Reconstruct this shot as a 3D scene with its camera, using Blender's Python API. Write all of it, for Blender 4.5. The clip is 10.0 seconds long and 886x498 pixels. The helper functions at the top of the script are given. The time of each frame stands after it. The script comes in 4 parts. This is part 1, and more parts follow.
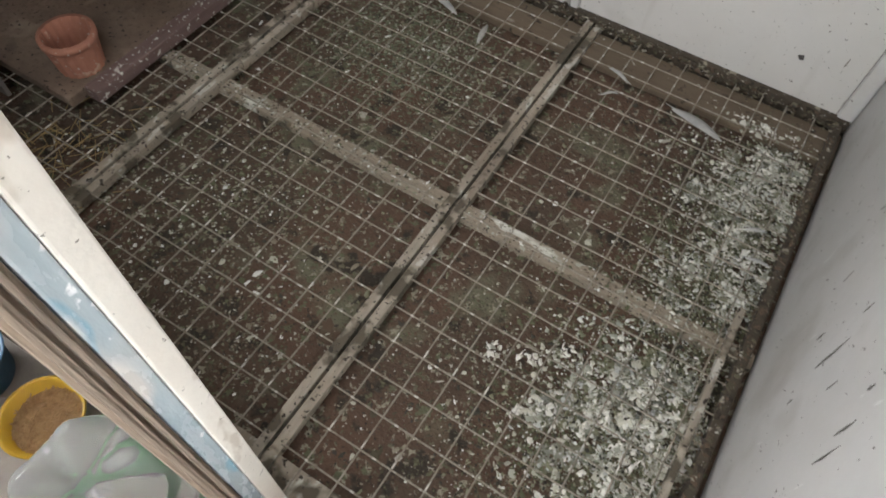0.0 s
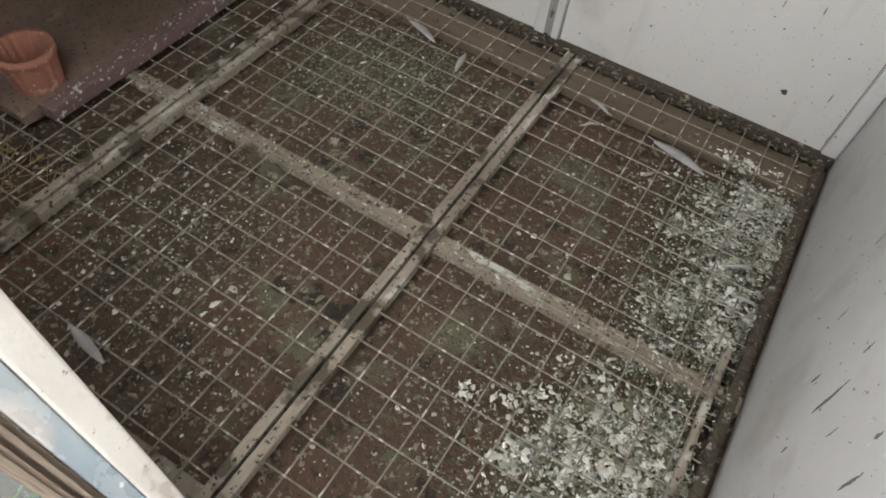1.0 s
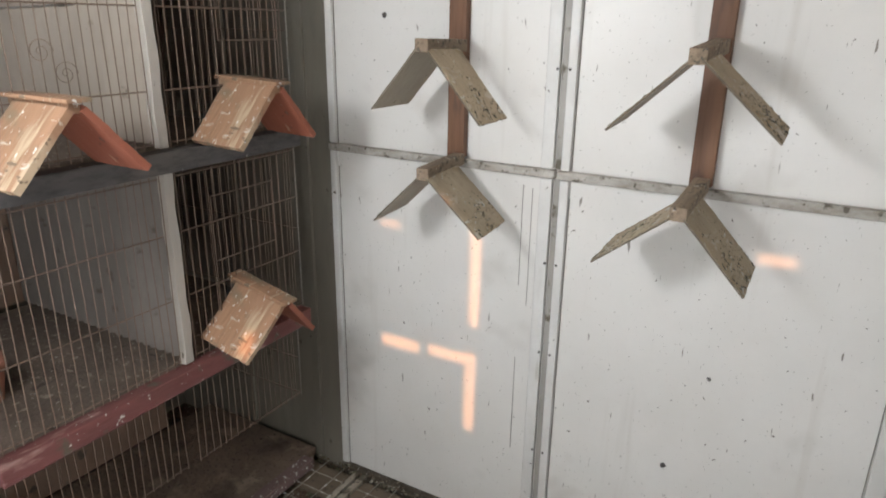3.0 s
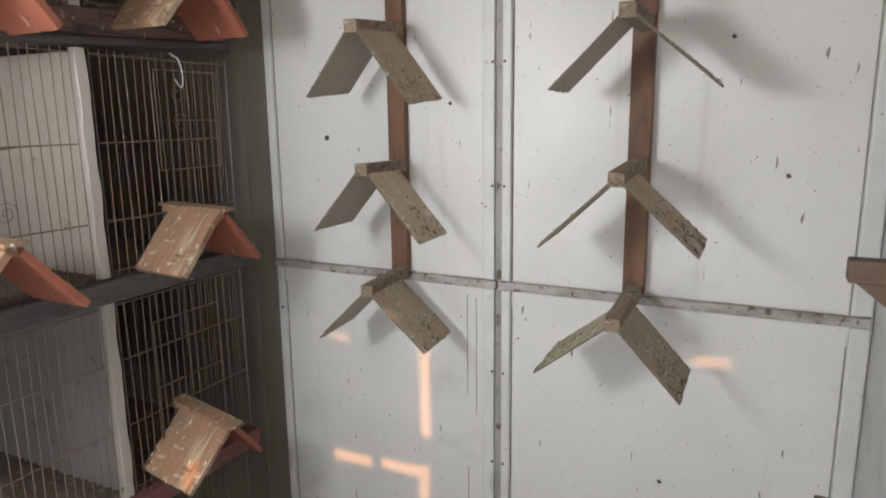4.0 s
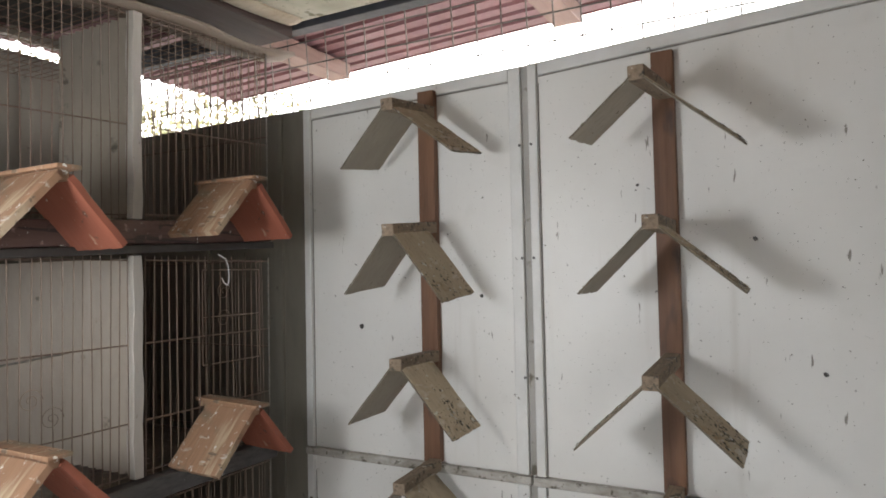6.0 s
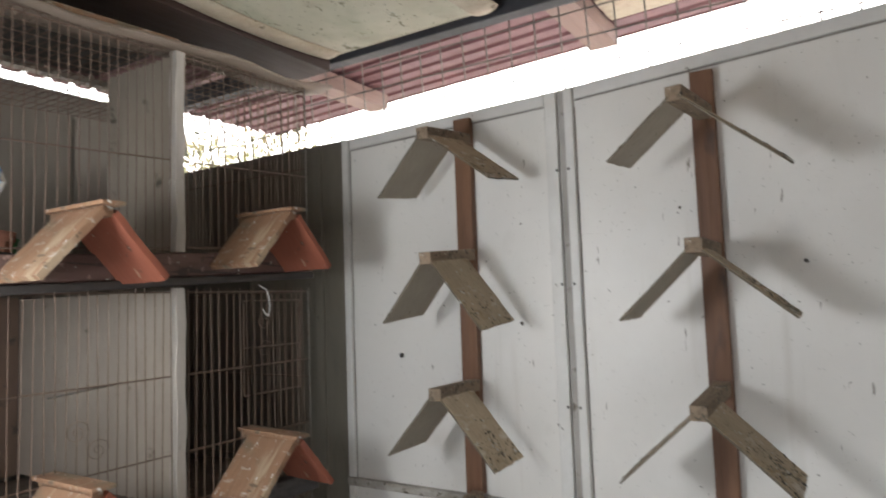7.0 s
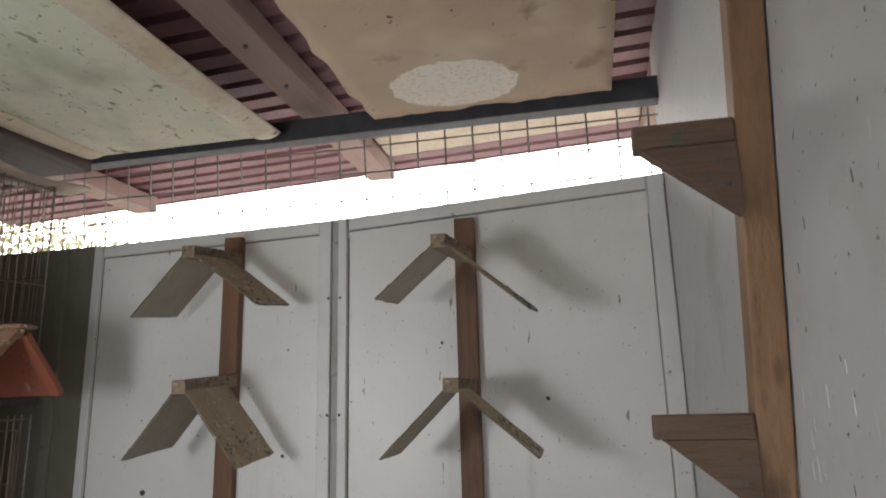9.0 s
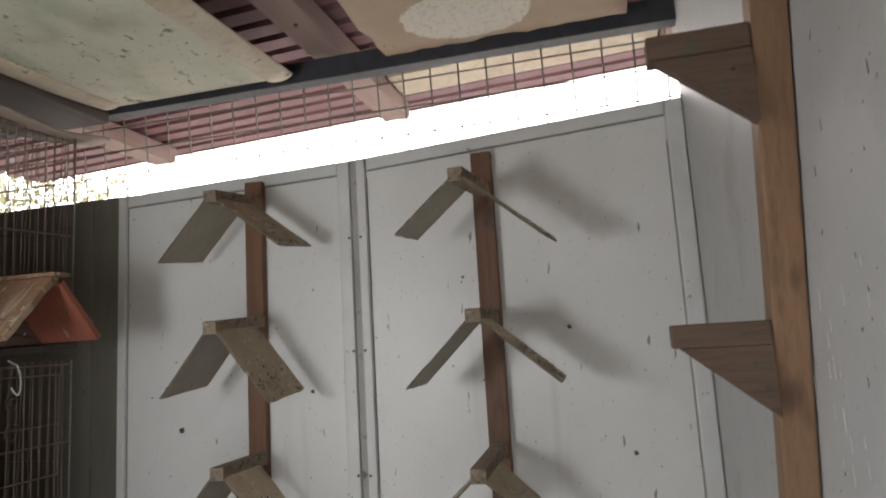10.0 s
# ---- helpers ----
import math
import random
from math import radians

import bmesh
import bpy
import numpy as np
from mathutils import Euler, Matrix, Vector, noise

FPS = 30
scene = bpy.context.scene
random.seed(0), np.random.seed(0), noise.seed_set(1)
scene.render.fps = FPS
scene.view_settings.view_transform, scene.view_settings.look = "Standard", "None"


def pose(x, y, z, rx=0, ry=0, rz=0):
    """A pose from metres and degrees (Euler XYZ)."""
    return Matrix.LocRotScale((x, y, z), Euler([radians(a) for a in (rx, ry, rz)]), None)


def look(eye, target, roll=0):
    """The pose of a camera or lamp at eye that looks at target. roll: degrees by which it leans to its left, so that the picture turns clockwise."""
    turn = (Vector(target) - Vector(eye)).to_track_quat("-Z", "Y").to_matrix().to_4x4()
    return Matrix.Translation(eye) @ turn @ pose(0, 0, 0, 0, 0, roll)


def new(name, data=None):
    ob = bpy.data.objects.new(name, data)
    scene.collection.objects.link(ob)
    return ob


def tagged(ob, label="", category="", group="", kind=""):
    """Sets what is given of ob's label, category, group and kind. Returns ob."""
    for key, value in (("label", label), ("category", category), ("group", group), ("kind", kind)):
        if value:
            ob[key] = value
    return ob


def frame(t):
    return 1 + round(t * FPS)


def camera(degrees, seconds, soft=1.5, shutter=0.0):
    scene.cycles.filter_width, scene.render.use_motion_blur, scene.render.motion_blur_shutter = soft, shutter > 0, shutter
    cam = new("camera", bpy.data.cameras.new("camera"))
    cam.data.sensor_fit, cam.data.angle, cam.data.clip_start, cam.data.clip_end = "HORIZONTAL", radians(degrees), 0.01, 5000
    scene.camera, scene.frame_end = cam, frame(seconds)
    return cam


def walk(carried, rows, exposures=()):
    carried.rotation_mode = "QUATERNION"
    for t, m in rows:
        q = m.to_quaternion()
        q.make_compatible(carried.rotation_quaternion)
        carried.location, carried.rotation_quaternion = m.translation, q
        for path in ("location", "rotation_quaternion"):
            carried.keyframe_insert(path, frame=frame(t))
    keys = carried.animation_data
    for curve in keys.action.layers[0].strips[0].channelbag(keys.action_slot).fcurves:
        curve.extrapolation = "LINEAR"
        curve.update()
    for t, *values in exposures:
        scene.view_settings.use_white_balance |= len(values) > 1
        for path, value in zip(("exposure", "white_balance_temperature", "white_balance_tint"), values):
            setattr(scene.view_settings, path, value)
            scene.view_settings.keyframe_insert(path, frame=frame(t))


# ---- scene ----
cam = camera(67.6, 10.0, soft=1.75, shutter=0.25)
PATH = [
    (0, (-0.227, -1.167, 0.908), (-0.733, -0.228, -0.784), 4.4),
    (0.5, (-0.216, -1.152, 0.883), (-0.823, -0.18, -0.756), 4.2),
    (1, (-0.226, -1.139, 0.853), (-0.737, -0.088, -0.771), 7.3),
    (1.5, (-0.239, -1.143, 0.913), (-0.777, 0.072, -0.582), 6.0),
    (2, (-0.236, -1.136, 0.987), (-0.899, 0.289, -0.25), 4.3),
    (2.5, (-0.204, -1.127, 1.045), (-1.025, 0.435, 0.102), 2.1),
    (2.7, (-0.195, -1.132, 1.066), (-1.025, 0.348, 0.329), 1.3),
    (3, (-0.189, -1.141, 1.093), (-1.129, 0.502, 0.446), 0.8),
    (3.2, (-0.184, -1.141, 1.105), (-1.117, 0.523, 0.504), 0.7),
    (4.5, (-0.151, -1.14, 1.17), (-0.996, 0.663, 0.985), -0.7),
    (5, (-0.149, -1.149, 1.201), (-1.056, 0.633, 1.227), -1.2),
    (5.5, (-0.154, -1.158, 1.217), (-1.14, 0.582, 1.272), -0.9),
    (5.7, (-0.161, -1.16, 1.217), (-1.11, 0.599, 1.286), -1.1),
    (6.8, (-0.152, -1.148, 1.214), (-1.133, 0.592, 1.307), -2.3),
    (7, (-0.155, -1.146, 1.219), (-1.211, 0.545, 1.373), -2.0),
    (7.5, (-0.169, -1.144, 1.231), (-1.406, 0.406, 1.49), -1.0),
    (8, (-0.166, -1.14, 1.237), (-1.276, 0.495, 1.547), 0.4),
    (8.5, (-0.12, -1.123, 1.243), (-0.935, 0.673, 1.577), -0.5),
    (9, (-0.136, -1.147, 1.265), (-0.564, 0.757, 1.704), -1.5),
    (9.2, (-0.139, -1.155, 1.266), (-0.546, 0.742, 1.752), -1.6),
    (9.5, (-0.138, -1.165, 1.265), (-0.516, 0.748, 1.709), -2.6),
    (10, (-0.134, -1.151, 1.245), (-0.633, 0.765, 1.526), -3.4),
]
EXPOSURES = [(0.0, 0.25), (1.0, 0.30), (1.5, 0.42), (2.0, 0.52), (2.5, 0.48), (3.2, 0.02), (4.3, -0.18), (5.5, -0.45), (7.0, -0.52), (8.0, -0.56), (8.5, -0.67), (9.0, -0.90), (10.0, -0.93)]
walk(cam, [(t, look(eye, target, roll)) for t, eye, target, roll in PATH], EXPOSURES)

# ---- world, sun and added lamps for the daylight ----
SUN_WAY = Vector((-0.12, 1.0, -0.45))            # the way that the sunlight travels
world = bpy.data.worlds.new("sky")
scene.world = world
world.use_nodes = True
wn = world.node_tree
sky = wn.nodes.new("ShaderNodeTexSky")
sky.sky_type = "NISHITA"
sky.sun_disc = False
sky.sun_elevation = math.atan2(0.45, 1.0)
sky.sun_rotation = math.pi - 0.12
wn.links.new(sky.outputs[0], wn.nodes["Background"].inputs["Color"])
wn.nodes["Background"].inputs["Strength"].default_value = 0.12

sun = new("sun", bpy.data.lights.new("sun", "SUN"))
sun.data.energy, sun.data.angle, sun.data.color = 4.0, radians(0.6), (1.0, 0.42, 0.17)
sun.matrix_world = look((0, 0, 0), SUN_WAY)


def daylight(name, eye, target, wide, high, watts, colour):
    """An added area lamp that stands in for sky light from outside."""
    lamp = new(name, bpy.data.lights.new(name, "AREA"))
    lamp.data.shape, lamp.data.size, lamp.data.size_y = "RECTANGLE", wide, high
    lamp.data.energy, lamp.data.color = watts, colour
    lamp.matrix_world = look(eye, target)
    return lamp


daylight("doorway_daylight", (-0.26, -1.45, 0.60), (-0.4, 0, 1.35), 0.42, 0.9, 2.9, (0.945, 0.98, 1.02))
daylight("front_opening_daylight", (-0.80, -1.15, 0.85), (-0.68, 0, 1.08), 0.58, 1.1, 2.6, (0.945, 0.98, 1.02))
# small lamp added inside the front opening to throw firmer perch shadows
daylight("perch_shadow_lamp", (-0.85, -1.14, 1.24), (-0.45, 0, 1.12), 0.18, 0.20, 6.4, (0.945, 0.98, 1.02))


# ---- materials ----
def nodes_of(name):
    m = bpy.data.materials.new(name)
    m.use_nodes = True
    t = m.node_tree
    return m, t, t.nodes["Principled BSDF"]


def noise_node(t, where, scale, detail=4.0, rough=0.6, stretch=None):
    if stretch:
        mp = t.nodes.new("ShaderNodeMapping")
        mp.inputs["Scale"].default_value = stretch[:3]
        if len(stretch) > 3:
            mp.vector_type = "TEXTURE"
            mp.inputs["Scale"].default_value = [1 / k for k in stretch[:3]]
            mp.inputs["Rotation"].default_value = (stretch[3], 0.0, 0.0)
        t.links.new(where, mp.inputs["Vector"])
        where = mp.outputs[0]
    n = t.nodes.new("ShaderNodeTexNoise")
    n.inputs["Scale"].default_value, n.inputs["Detail"].default_value, n.inputs["Roughness"].default_value = scale, detail, rough
    t.links.new(where, n.inputs["Vector"])
    return n.outputs["Fac"]


def ramp(t, fac, lo, hi):
    r = t.nodes.new("ShaderNodeMapRange")
    r.inputs["From Min"].default_value, r.inputs["From Max"].default_value = lo, hi
    t.links.new(fac, r.inputs["Value"])
    return r.outputs[0]


def blend(t, fac, a, b):
    x = t.nodes.new("ShaderNodeMix")
    x.data_type = "RGBA"
    for sock, v in ((x.inputs[0], fac), (x.inputs[6], a), (x.inputs[7], b)):
        if isinstance(v, (tuple, list)):
            sock.default_value = (*v, 1.0)
        elif isinstance(v, float):
            sock.default_value = v
        else:
            t.links.new(v, sock)
    return x.outputs[2]


def times(t, a, b):
    x = t.nodes.new("ShaderNodeMath")
    x.operation = "MULTIPLY"
    for sock, v in ((x.inputs[0], a), (x.inputs[1], b)):
        if isinstance(v, float):
            sock.default_value = v
        else:
            t.links.new(v, sock)
    return x.outputs[0]


def surface(name, colour, second, scale=6.0, rough=0.6, grain=60.0, grain_dark=0.35, stretch=None, bump=0.15, metal=0.0, spots=(), vary=0.0):
    """Two colours in patches, a finer grain, relief, and spots: (colour, scale, threshold, softness, stretch)."""
    m, t, b = nodes_of(name)
    where = t.nodes.new("ShaderNodeTexCoord").outputs["Object"]
    col = blend(t, ramp(t, noise_node(t, where, scale, 6.0, 0.65, stretch), 0.32, 0.68), colour, second)
    fine = noise_node(t, where, grain, 3.0, 0.6, stretch)
    dark = tuple(c * (1 - grain_dark) for c in colour)
    col = blend(t, times(t, ramp(t, fine, 0.5, 0.8), 0.8), col, dark)
    for spot, sc, lo, soft, st in spots:
        col = blend(t, ramp(t, noise_node(t, where, sc, 3.0, 0.55, st), lo, lo + soft), col, spot)
    if vary:
        info = t.nodes.new("ShaderNodeObjectInfo")
        hsv = t.nodes.new("ShaderNodeHueSaturation")
        t.links.new(ramp(t, info.outputs["Random"], -1 / vary + 1, 1 / vary + 1), hsv.inputs["Value"])
        hsv.inputs["Value"].default_value = 1.0
        mr = hsv.inputs["Value"].links[0].from_node
        mr.inputs["From Min"].default_value, mr.inputs["From Max"].default_value = 0.0, 1.0
        mr.inputs["To Min"].default_value, mr.inputs["To Max"].default_value = 1 - vary, 1 + vary
        t.links.new(col, hsv.inputs["Color"])
        col = hsv.outputs[0]
    t.links.new(col, b.inputs["Base Color"])
    b.inputs["Roughness"].default_value, b.inputs["Metallic"].default_value = rough, metal
    rv = t.nodes.new("ShaderNodeMapRange")
    rv.inputs["To Min"].default_value, rv.inputs["To Max"].default_value = max(rough - 0.12, 0.02), min(rough + 0.15, 1.0)
    t.links.new(fine, rv.inputs["Value"])
    t.links.new(rv.outputs[0], b.inputs["Roughness"])
    if bump:
        bm_ = t.nodes.new("ShaderNodeBump")
        bm_.inputs["Strength"].default_value, bm_.inputs["Distance"].default_value = bump, 0.004
        t.links.new(fine, bm_.inputs["Height"])
        t.links.new(bm_.outputs[0], b.inputs["Normal"])
    return m


DIRT = (0.10, 0.085, 0.06)
WHITE_DROP = (0.62, 0.62, 0.56)
M_WALL = surface("white_painted_sheet", (0.71, 0.70, 0.67), (0.64, 0.625, 0.59), 3.0, 0.40, 90, 0.06, None, 0.04,
                 spots=((DIRT, 90.0, 0.695, 0.03, None), ((0.16, 0.14, 0.12), 42.0, 0.725, 0.02, None), ((0.22, 0.20, 0.17), 80.0, 0.69, 0.03, (1.0, 1.0, 0.18)), ((0.20, 0.18, 0.15), 190.0, 0.68, 0.02, None),
                        ((0.60, 0.58, 0.54), 22.0, 0.62, 0.16, (1.0, 1.0, 0.07)), ((0.50, 0.48, 0.44), 5.0, 0.60, 0.2, None)))
M_TRIM = surface("painted_trim", (0.66, 0.66, 0.64), (0.57, 0.56, 0.53), 9.0, 0.45, 120, 0.1, None, 0.06,
                 spots=((DIRT, 55.0, 0.70, 0.04, None), ((0.34, 0.31, 0.27), 14.0, 0.66, 0.12, (1, 1, 0.3))))
M_JOINT = surface("dirty_joint", (0.40, 0.385, 0.36), (0.26, 0.245, 0.22), 12.0, 0.6, 90, 0.2, (1, 1, 0.3), 0.1,
                  spots=((DIRT, 26.0, 0.60, 0.08, None),))
M_GROOVE = surface("dirt_filled_groove", (0.15, 0.135, 0.115), (0.30, 0.28, 0.25), 30.0, 0.7, 90, 0.3, (1, 1, 0.3), 0.1)
M_RAIL = surface("dirty_rail", (0.50, 0.48, 0.44), (0.24, 0.21, 0.17), 20.0, 0.6, 120, 0.3, (1.0, 1.0, 2.0), 0.3,
                 spots=((DIRT, 60.0, 0.58, 0.08, None), (WHITE_DROP, 70.0, 0.66, 0.05, None)))
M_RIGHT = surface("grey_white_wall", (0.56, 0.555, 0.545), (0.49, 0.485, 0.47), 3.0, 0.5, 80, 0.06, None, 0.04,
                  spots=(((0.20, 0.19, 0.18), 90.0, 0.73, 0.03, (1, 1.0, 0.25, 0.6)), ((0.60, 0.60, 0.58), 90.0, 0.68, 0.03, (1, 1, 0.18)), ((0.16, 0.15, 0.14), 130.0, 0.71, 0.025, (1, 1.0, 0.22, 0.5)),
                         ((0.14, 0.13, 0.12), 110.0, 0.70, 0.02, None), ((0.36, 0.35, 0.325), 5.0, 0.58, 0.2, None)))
M_GREY = surface("grey_board", (0.225, 0.207, 0.168), (0.16, 0.142, 0.11), 4.0, 0.6, 60, 0.2, (1, 1, 0.2), 0.1,
                 spots=((DIRT, 30.0, 0.68, 0.06, None),))
M_POST = surface("brown_stained_wood", (0.205, 0.100, 0.050), (0.115, 0.054, 0.030), 14.0, 0.6, 110, 0.5, (1, 1, 0.07), 0.4,
                 spots=(((0.06, 0.035, 0.025), 20.0, 0.62, 0.10, (1, 1, 0.3)), (WHITE_DROP, 60.0, 0.76, 0.03, None)))
M_STEP = surface("worn_brown_shelf", (0.165, 0.105, 0.070), (0.095, 0.060, 0.040), 22.0, 0.75, 130, 0.45, (0.15, 1, 1), 0.5,
                 spots=((WHITE_DROP, 50.0, 0.66, 0.05, None), (DIRT, 50.0, 0.62, 0.06, None)))
GRAIN = (0.10, 1, 0.10)
M_PLY = surface("weathered_plywood", (0.53, 0.44, 0.315), (0.39, 0.315, 0.22), 14.0, 0.85, 150, 0.35, (0.35, 1, 0.35), 0.5,
                spots=(((0.27, 0.225, 0.155), 13.0, 0.54, 0.12, (0.6, 1, 0.6)), ((0.34, 0.25, 0.14), 22.0, 0.58, 0.10, (1, 0.5, 1)), ((0.60, 0.55, 0.47), 40.0, 0.58, 0.10, (1, 0.35, 1)), ((0.13, 0.105, 0.07), 30.0, 0.645, 0.05, (1, 0.6, 1)),
                       (WHITE_DROP, 60.0, 0.66, 0.03, (1, 0.6, 1)), ((0.08, 0.065, 0.045), 120.0, 0.68, 0.03, None)), vary=0.18)
M_PLYPALE = surface("grey_plywood", (0.42, 0.375, 0.305), (0.31, 0.27, 0.215), 9.0, 0.8, 130, 0.22, (0.5, 1, 0.5), 0.25,
                    spots=((DIRT, 14.0, 0.66, 0.12, None), ((0.37, 0.335, 0.28), 30.0, 0.60, 0.12, (0.5, 1, 0.5)), (DIRT, 90.0, 0.69, 0.03, (0.5, 1, 0.5))), vary=0.12)
M_RIM = surface("rough_board_edge", (0.19, 0.15, 0.105), (0.10, 0.08, 0.055), 60.0, 0.9, 160, 0.4, None, 0.6,
                spots=((WHITE_DROP, 90.0, 0.66, 0.04, None),))
M_STICK = surface("ridge_stick_wood", (0.34, 0.26, 0.18), (0.20, 0.145, 0.10), 24.0, 0.85, 180, 0.55, (1, 0.1, 1), 0.7,
                  spots=((WHITE_DROP, 60.0, 0.66, 0.05, None), (DIRT, 70.0, 0.60, 0.05, None), ((0.06, 0.05, 0.04), 160.0, 0.64, 0.04, None)), vary=0.1)
M_PINE = surface("pine_board", (0.35, 0.200, 0.115), (0.235, 0.132, 0.078), 30.0, 0.75, 150, 0.35, GRAIN, 0.4,
                 spots=(((0.44, 0.33, 0.22), 60.0, 0.56, 0.10, GRAIN), ((0.54, 0.48, 0.40), 55.0, 0.62, 0.08, (1, 0.3, 1)), ((0.17, 0.12, 0.08), 80.0, 0.64, 0.05, (1, 0.4, 1)),
                        ((0.20, 0.155, 0.10), 13.0, 0.54, 0.12, None), ((0.66, 0.63, 0.57), 150.0, 0.66, 0.03, (0.5, 1, 0.5))), vary=0.12)
M_ORANGE = surface("orange_paint", (0.32, 0.100, 0.058), (0.24, 0.078, 0.046), 9.0, 0.6, 110, 0.25, GRAIN, 0.25,
                   spots=(((0.42, 0.27, 0.20), 40.0, 0.66, 0.05, (0.4, 1, 0.4)), ((0.13, 0.06, 0.04), 60.0, 0.66, 0.05, None), ((0.50, 0.44, 0.36), 120.0, 0.70, 0.03, None)))


def fouled_blue():
    """Blue paint; droppings lie thicker towards the board's lower edge."""
    m = surface("blue_paint", (0.02, 0.14, 0.50), (0.03, 0.22, 0.60), 12.0, 0.45, 90, 0.2, None, 0.15)
    t = m.node_tree
    b = t.nodes["Principled BSDF"]
    col = b.inputs["Base Color"].links[0].from_socket
    where = t.nodes.new("ShaderNodeTexCoord").outputs["Object"]
    xyz = t.nodes.new("ShaderNodeSeparateXYZ")
    t.links.new(where, xyz.inputs[0])
    for spot, sc, k, lo in (((0.20, 0.38, 0.66), 210.0, -1.6, 0.62), ((0.52, 0.60, 0.68), 170.0, -2.0, 0.705), ((0.72, 0.70, 0.62), 130.0, -2.6, 0.785), ((0.40, 0.30, 0.19), 150.0, -2.0, 0.83)):
        mad = t.nodes.new("ShaderNodeMath")
        mad.operation = "MULTIPLY_ADD"
        t.links.new(xyz.outputs["Z"], mad.inputs[0])
        mad.inputs[1].default_value = k
        t.links.new(noise_node(t, where, sc, 3.0, 0.6, (0.6, 1, 0.6)), mad.inputs[2])
        col = blend(t, ramp(t, mad.outputs[0], lo, lo + 0.05), col, spot)
    t.links.new(col, b.inputs["Base Color"])
    return m


M_BLUE = fouled_blue()
M_SHELF = surface("dirty_plank", (0.055, 0.053, 0.055), (0.105, 0.095, 0.088), 14.0, 0.8, 110, 0.4, (1, 0.3, 1), 0.5,
                  spots=((WHITE_DROP, 46.0, 0.70, 0.04, None),))
M_RED = surface("faded_red_plank", (0.21, 0.068, 0.062), (0.13, 0.05, 0.045), 16.0, 0.7, 110, 0.4, (1, 0.2, 1), 0.4,
                spots=(((0.30, 0.17, 0.15), 40.0, 0.58, 0.08, (1, 0.3, 1)), (DIRT, 22.0, 0.60, 0.1, None), (WHITE_DROP, 50.0, 0.68, 0.04, None), (WHITE_DROP, 130.0, 0.68, 0.03, None)))
M_DIVIDER = surface("pale_divider_board", (0.40, 0.345, 0.285), (0.30, 0.255, 0.21), 6.0, 0.7, 70, 0.2, (1, 1, 0.4), 0.15,
                    spots=((DIRT, 28.0, 0.68, 0.08, None),))
M_WHITEPOST = surface("white_post", (0.46, 0.425, 0.375), (0.34, 0.31, 0.27), 10.0, 0.55, 90, 0.2, (1, 1, 0.3), 0.15,
                      spots=((DIRT, 50.0, 0.68, 0.06, None),))
M_PINKPLANK = surface("dusty_pink_plank", (0.21, 0.14, 0.128), (0.145, 0.095, 0.086), 12.0, 0.8, 110, 0.4, (1, 0.2, 1), 0.4,
                      spots=((WHITE_DROP, 120.0, 0.62, 0.04, None), (WHITE_DROP, 50.0, 0.64, 0.05, None),))
M_MAROON = surface("maroon_plank", (0.145, 0.085, 0.068), (0.085, 0.052, 0.043), 12.0, 0.7, 110, 0.4, (1, 0.2, 1), 0.4,
                   spots=(((0.05, 0.035, 0.03), 90.0, 0.58, 0.04, (1, 0.06, 1)), (WHITE_DROP, 30.0, 0.70, 0.03, (1, 1, 0.5)), (WHITE_DROP, 95.0, 0.68, 0.04, None), ((0.30, 0.20, 0.17), 60.0, 0.62, 0.06, None), ((0.05, 0.035, 0.03), 30.0, 0.58, 0.08, None)))
M_PASTE = surface("caked_droppings", (0.42, 0.42, 0.38), (0.17, 0.175, 0.10), 40.0, 0.6, 150, 0.5, None, 0.9,
                  spots=(((0.74, 0.75, 0.73), 55.0, 0.56, 0.05, None), ((0.07, 0.06, 0.04), 90.0, 0.60, 0.05, None), ((0.80, 0.81, 0.80), 140.0, 0.64, 0.04, None)))
M_LITTERBED = surface("dusty_litter", (0.24, 0.175, 0.13), (0.16, 0.115, 0.085), 8.0, 0.9, 90, 0.4, None, 0.6,
                      spots=(((0.30, 0.24, 0.18), 14.0, 0.58, 0.12, None), ((0.10, 0.075, 0.055), 9.0, 0.60, 0.10, None), ((0.46, 0.42, 0.36), 120.0, 0.69, 0.04, None), ((0.06, 0.045, 0.03), 120.0, 0.62, 0.04, None)))
M_SHELFTOP = surface("fouled_shelf_board", (0.19, 0.15, 0.12), (0.115, 0.09, 0.07), 9.0, 0.9, 110, 0.4, None, 0.6,
                     spots=(((0.28, 0.24, 0.19), 60.0, 0.62, 0.06, None), ((0.07, 0.055, 0.042), 40.0, 0.63, 0.08, None), ((0.46, 0.44, 0.39), 120.0, 0.67, 0.04, None)))
# dark lip and cover board; also painted shade at the back of one cage bay
M_DARKBOARD_SHADE = surface("dark_board_and_shade", (0.055, 0.047, 0.041), (0.035, 0.030, 0.027), 5.0, 0.7, 60, 0.3, (1, 1, 0.3), 0.1)
M_BROWNBOARD = surface("brown_back_board", (0.29, 0.195, 0.14), (0.20, 0.132, 0.095), 5.0, 0.7, 60, 0.3, (1, 1, 0.3), 0.1,
                       spots=((DIRT, 28.0, 0.62, 0.08, None),))
M_GREYPALE = surface("grey_divider_board", (0.20, 0.178, 0.157), (0.15, 0.132, 0.115), 6.0, 0.7, 70, 0.2, (1, 1, 0.4), 0.15,
                     spots=((DIRT, 28.0, 0.64, 0.08, None),))
M_TANBOARD = surface("tan_grey_board", (0.29, 0.25, 0.20), (0.21, 0.178, 0.142), 6.0, 0.7, 70, 0.2, (1, 1, 0.4), 0.15,
                     spots=((DIRT, 28.0, 0.64, 0.08, None),))
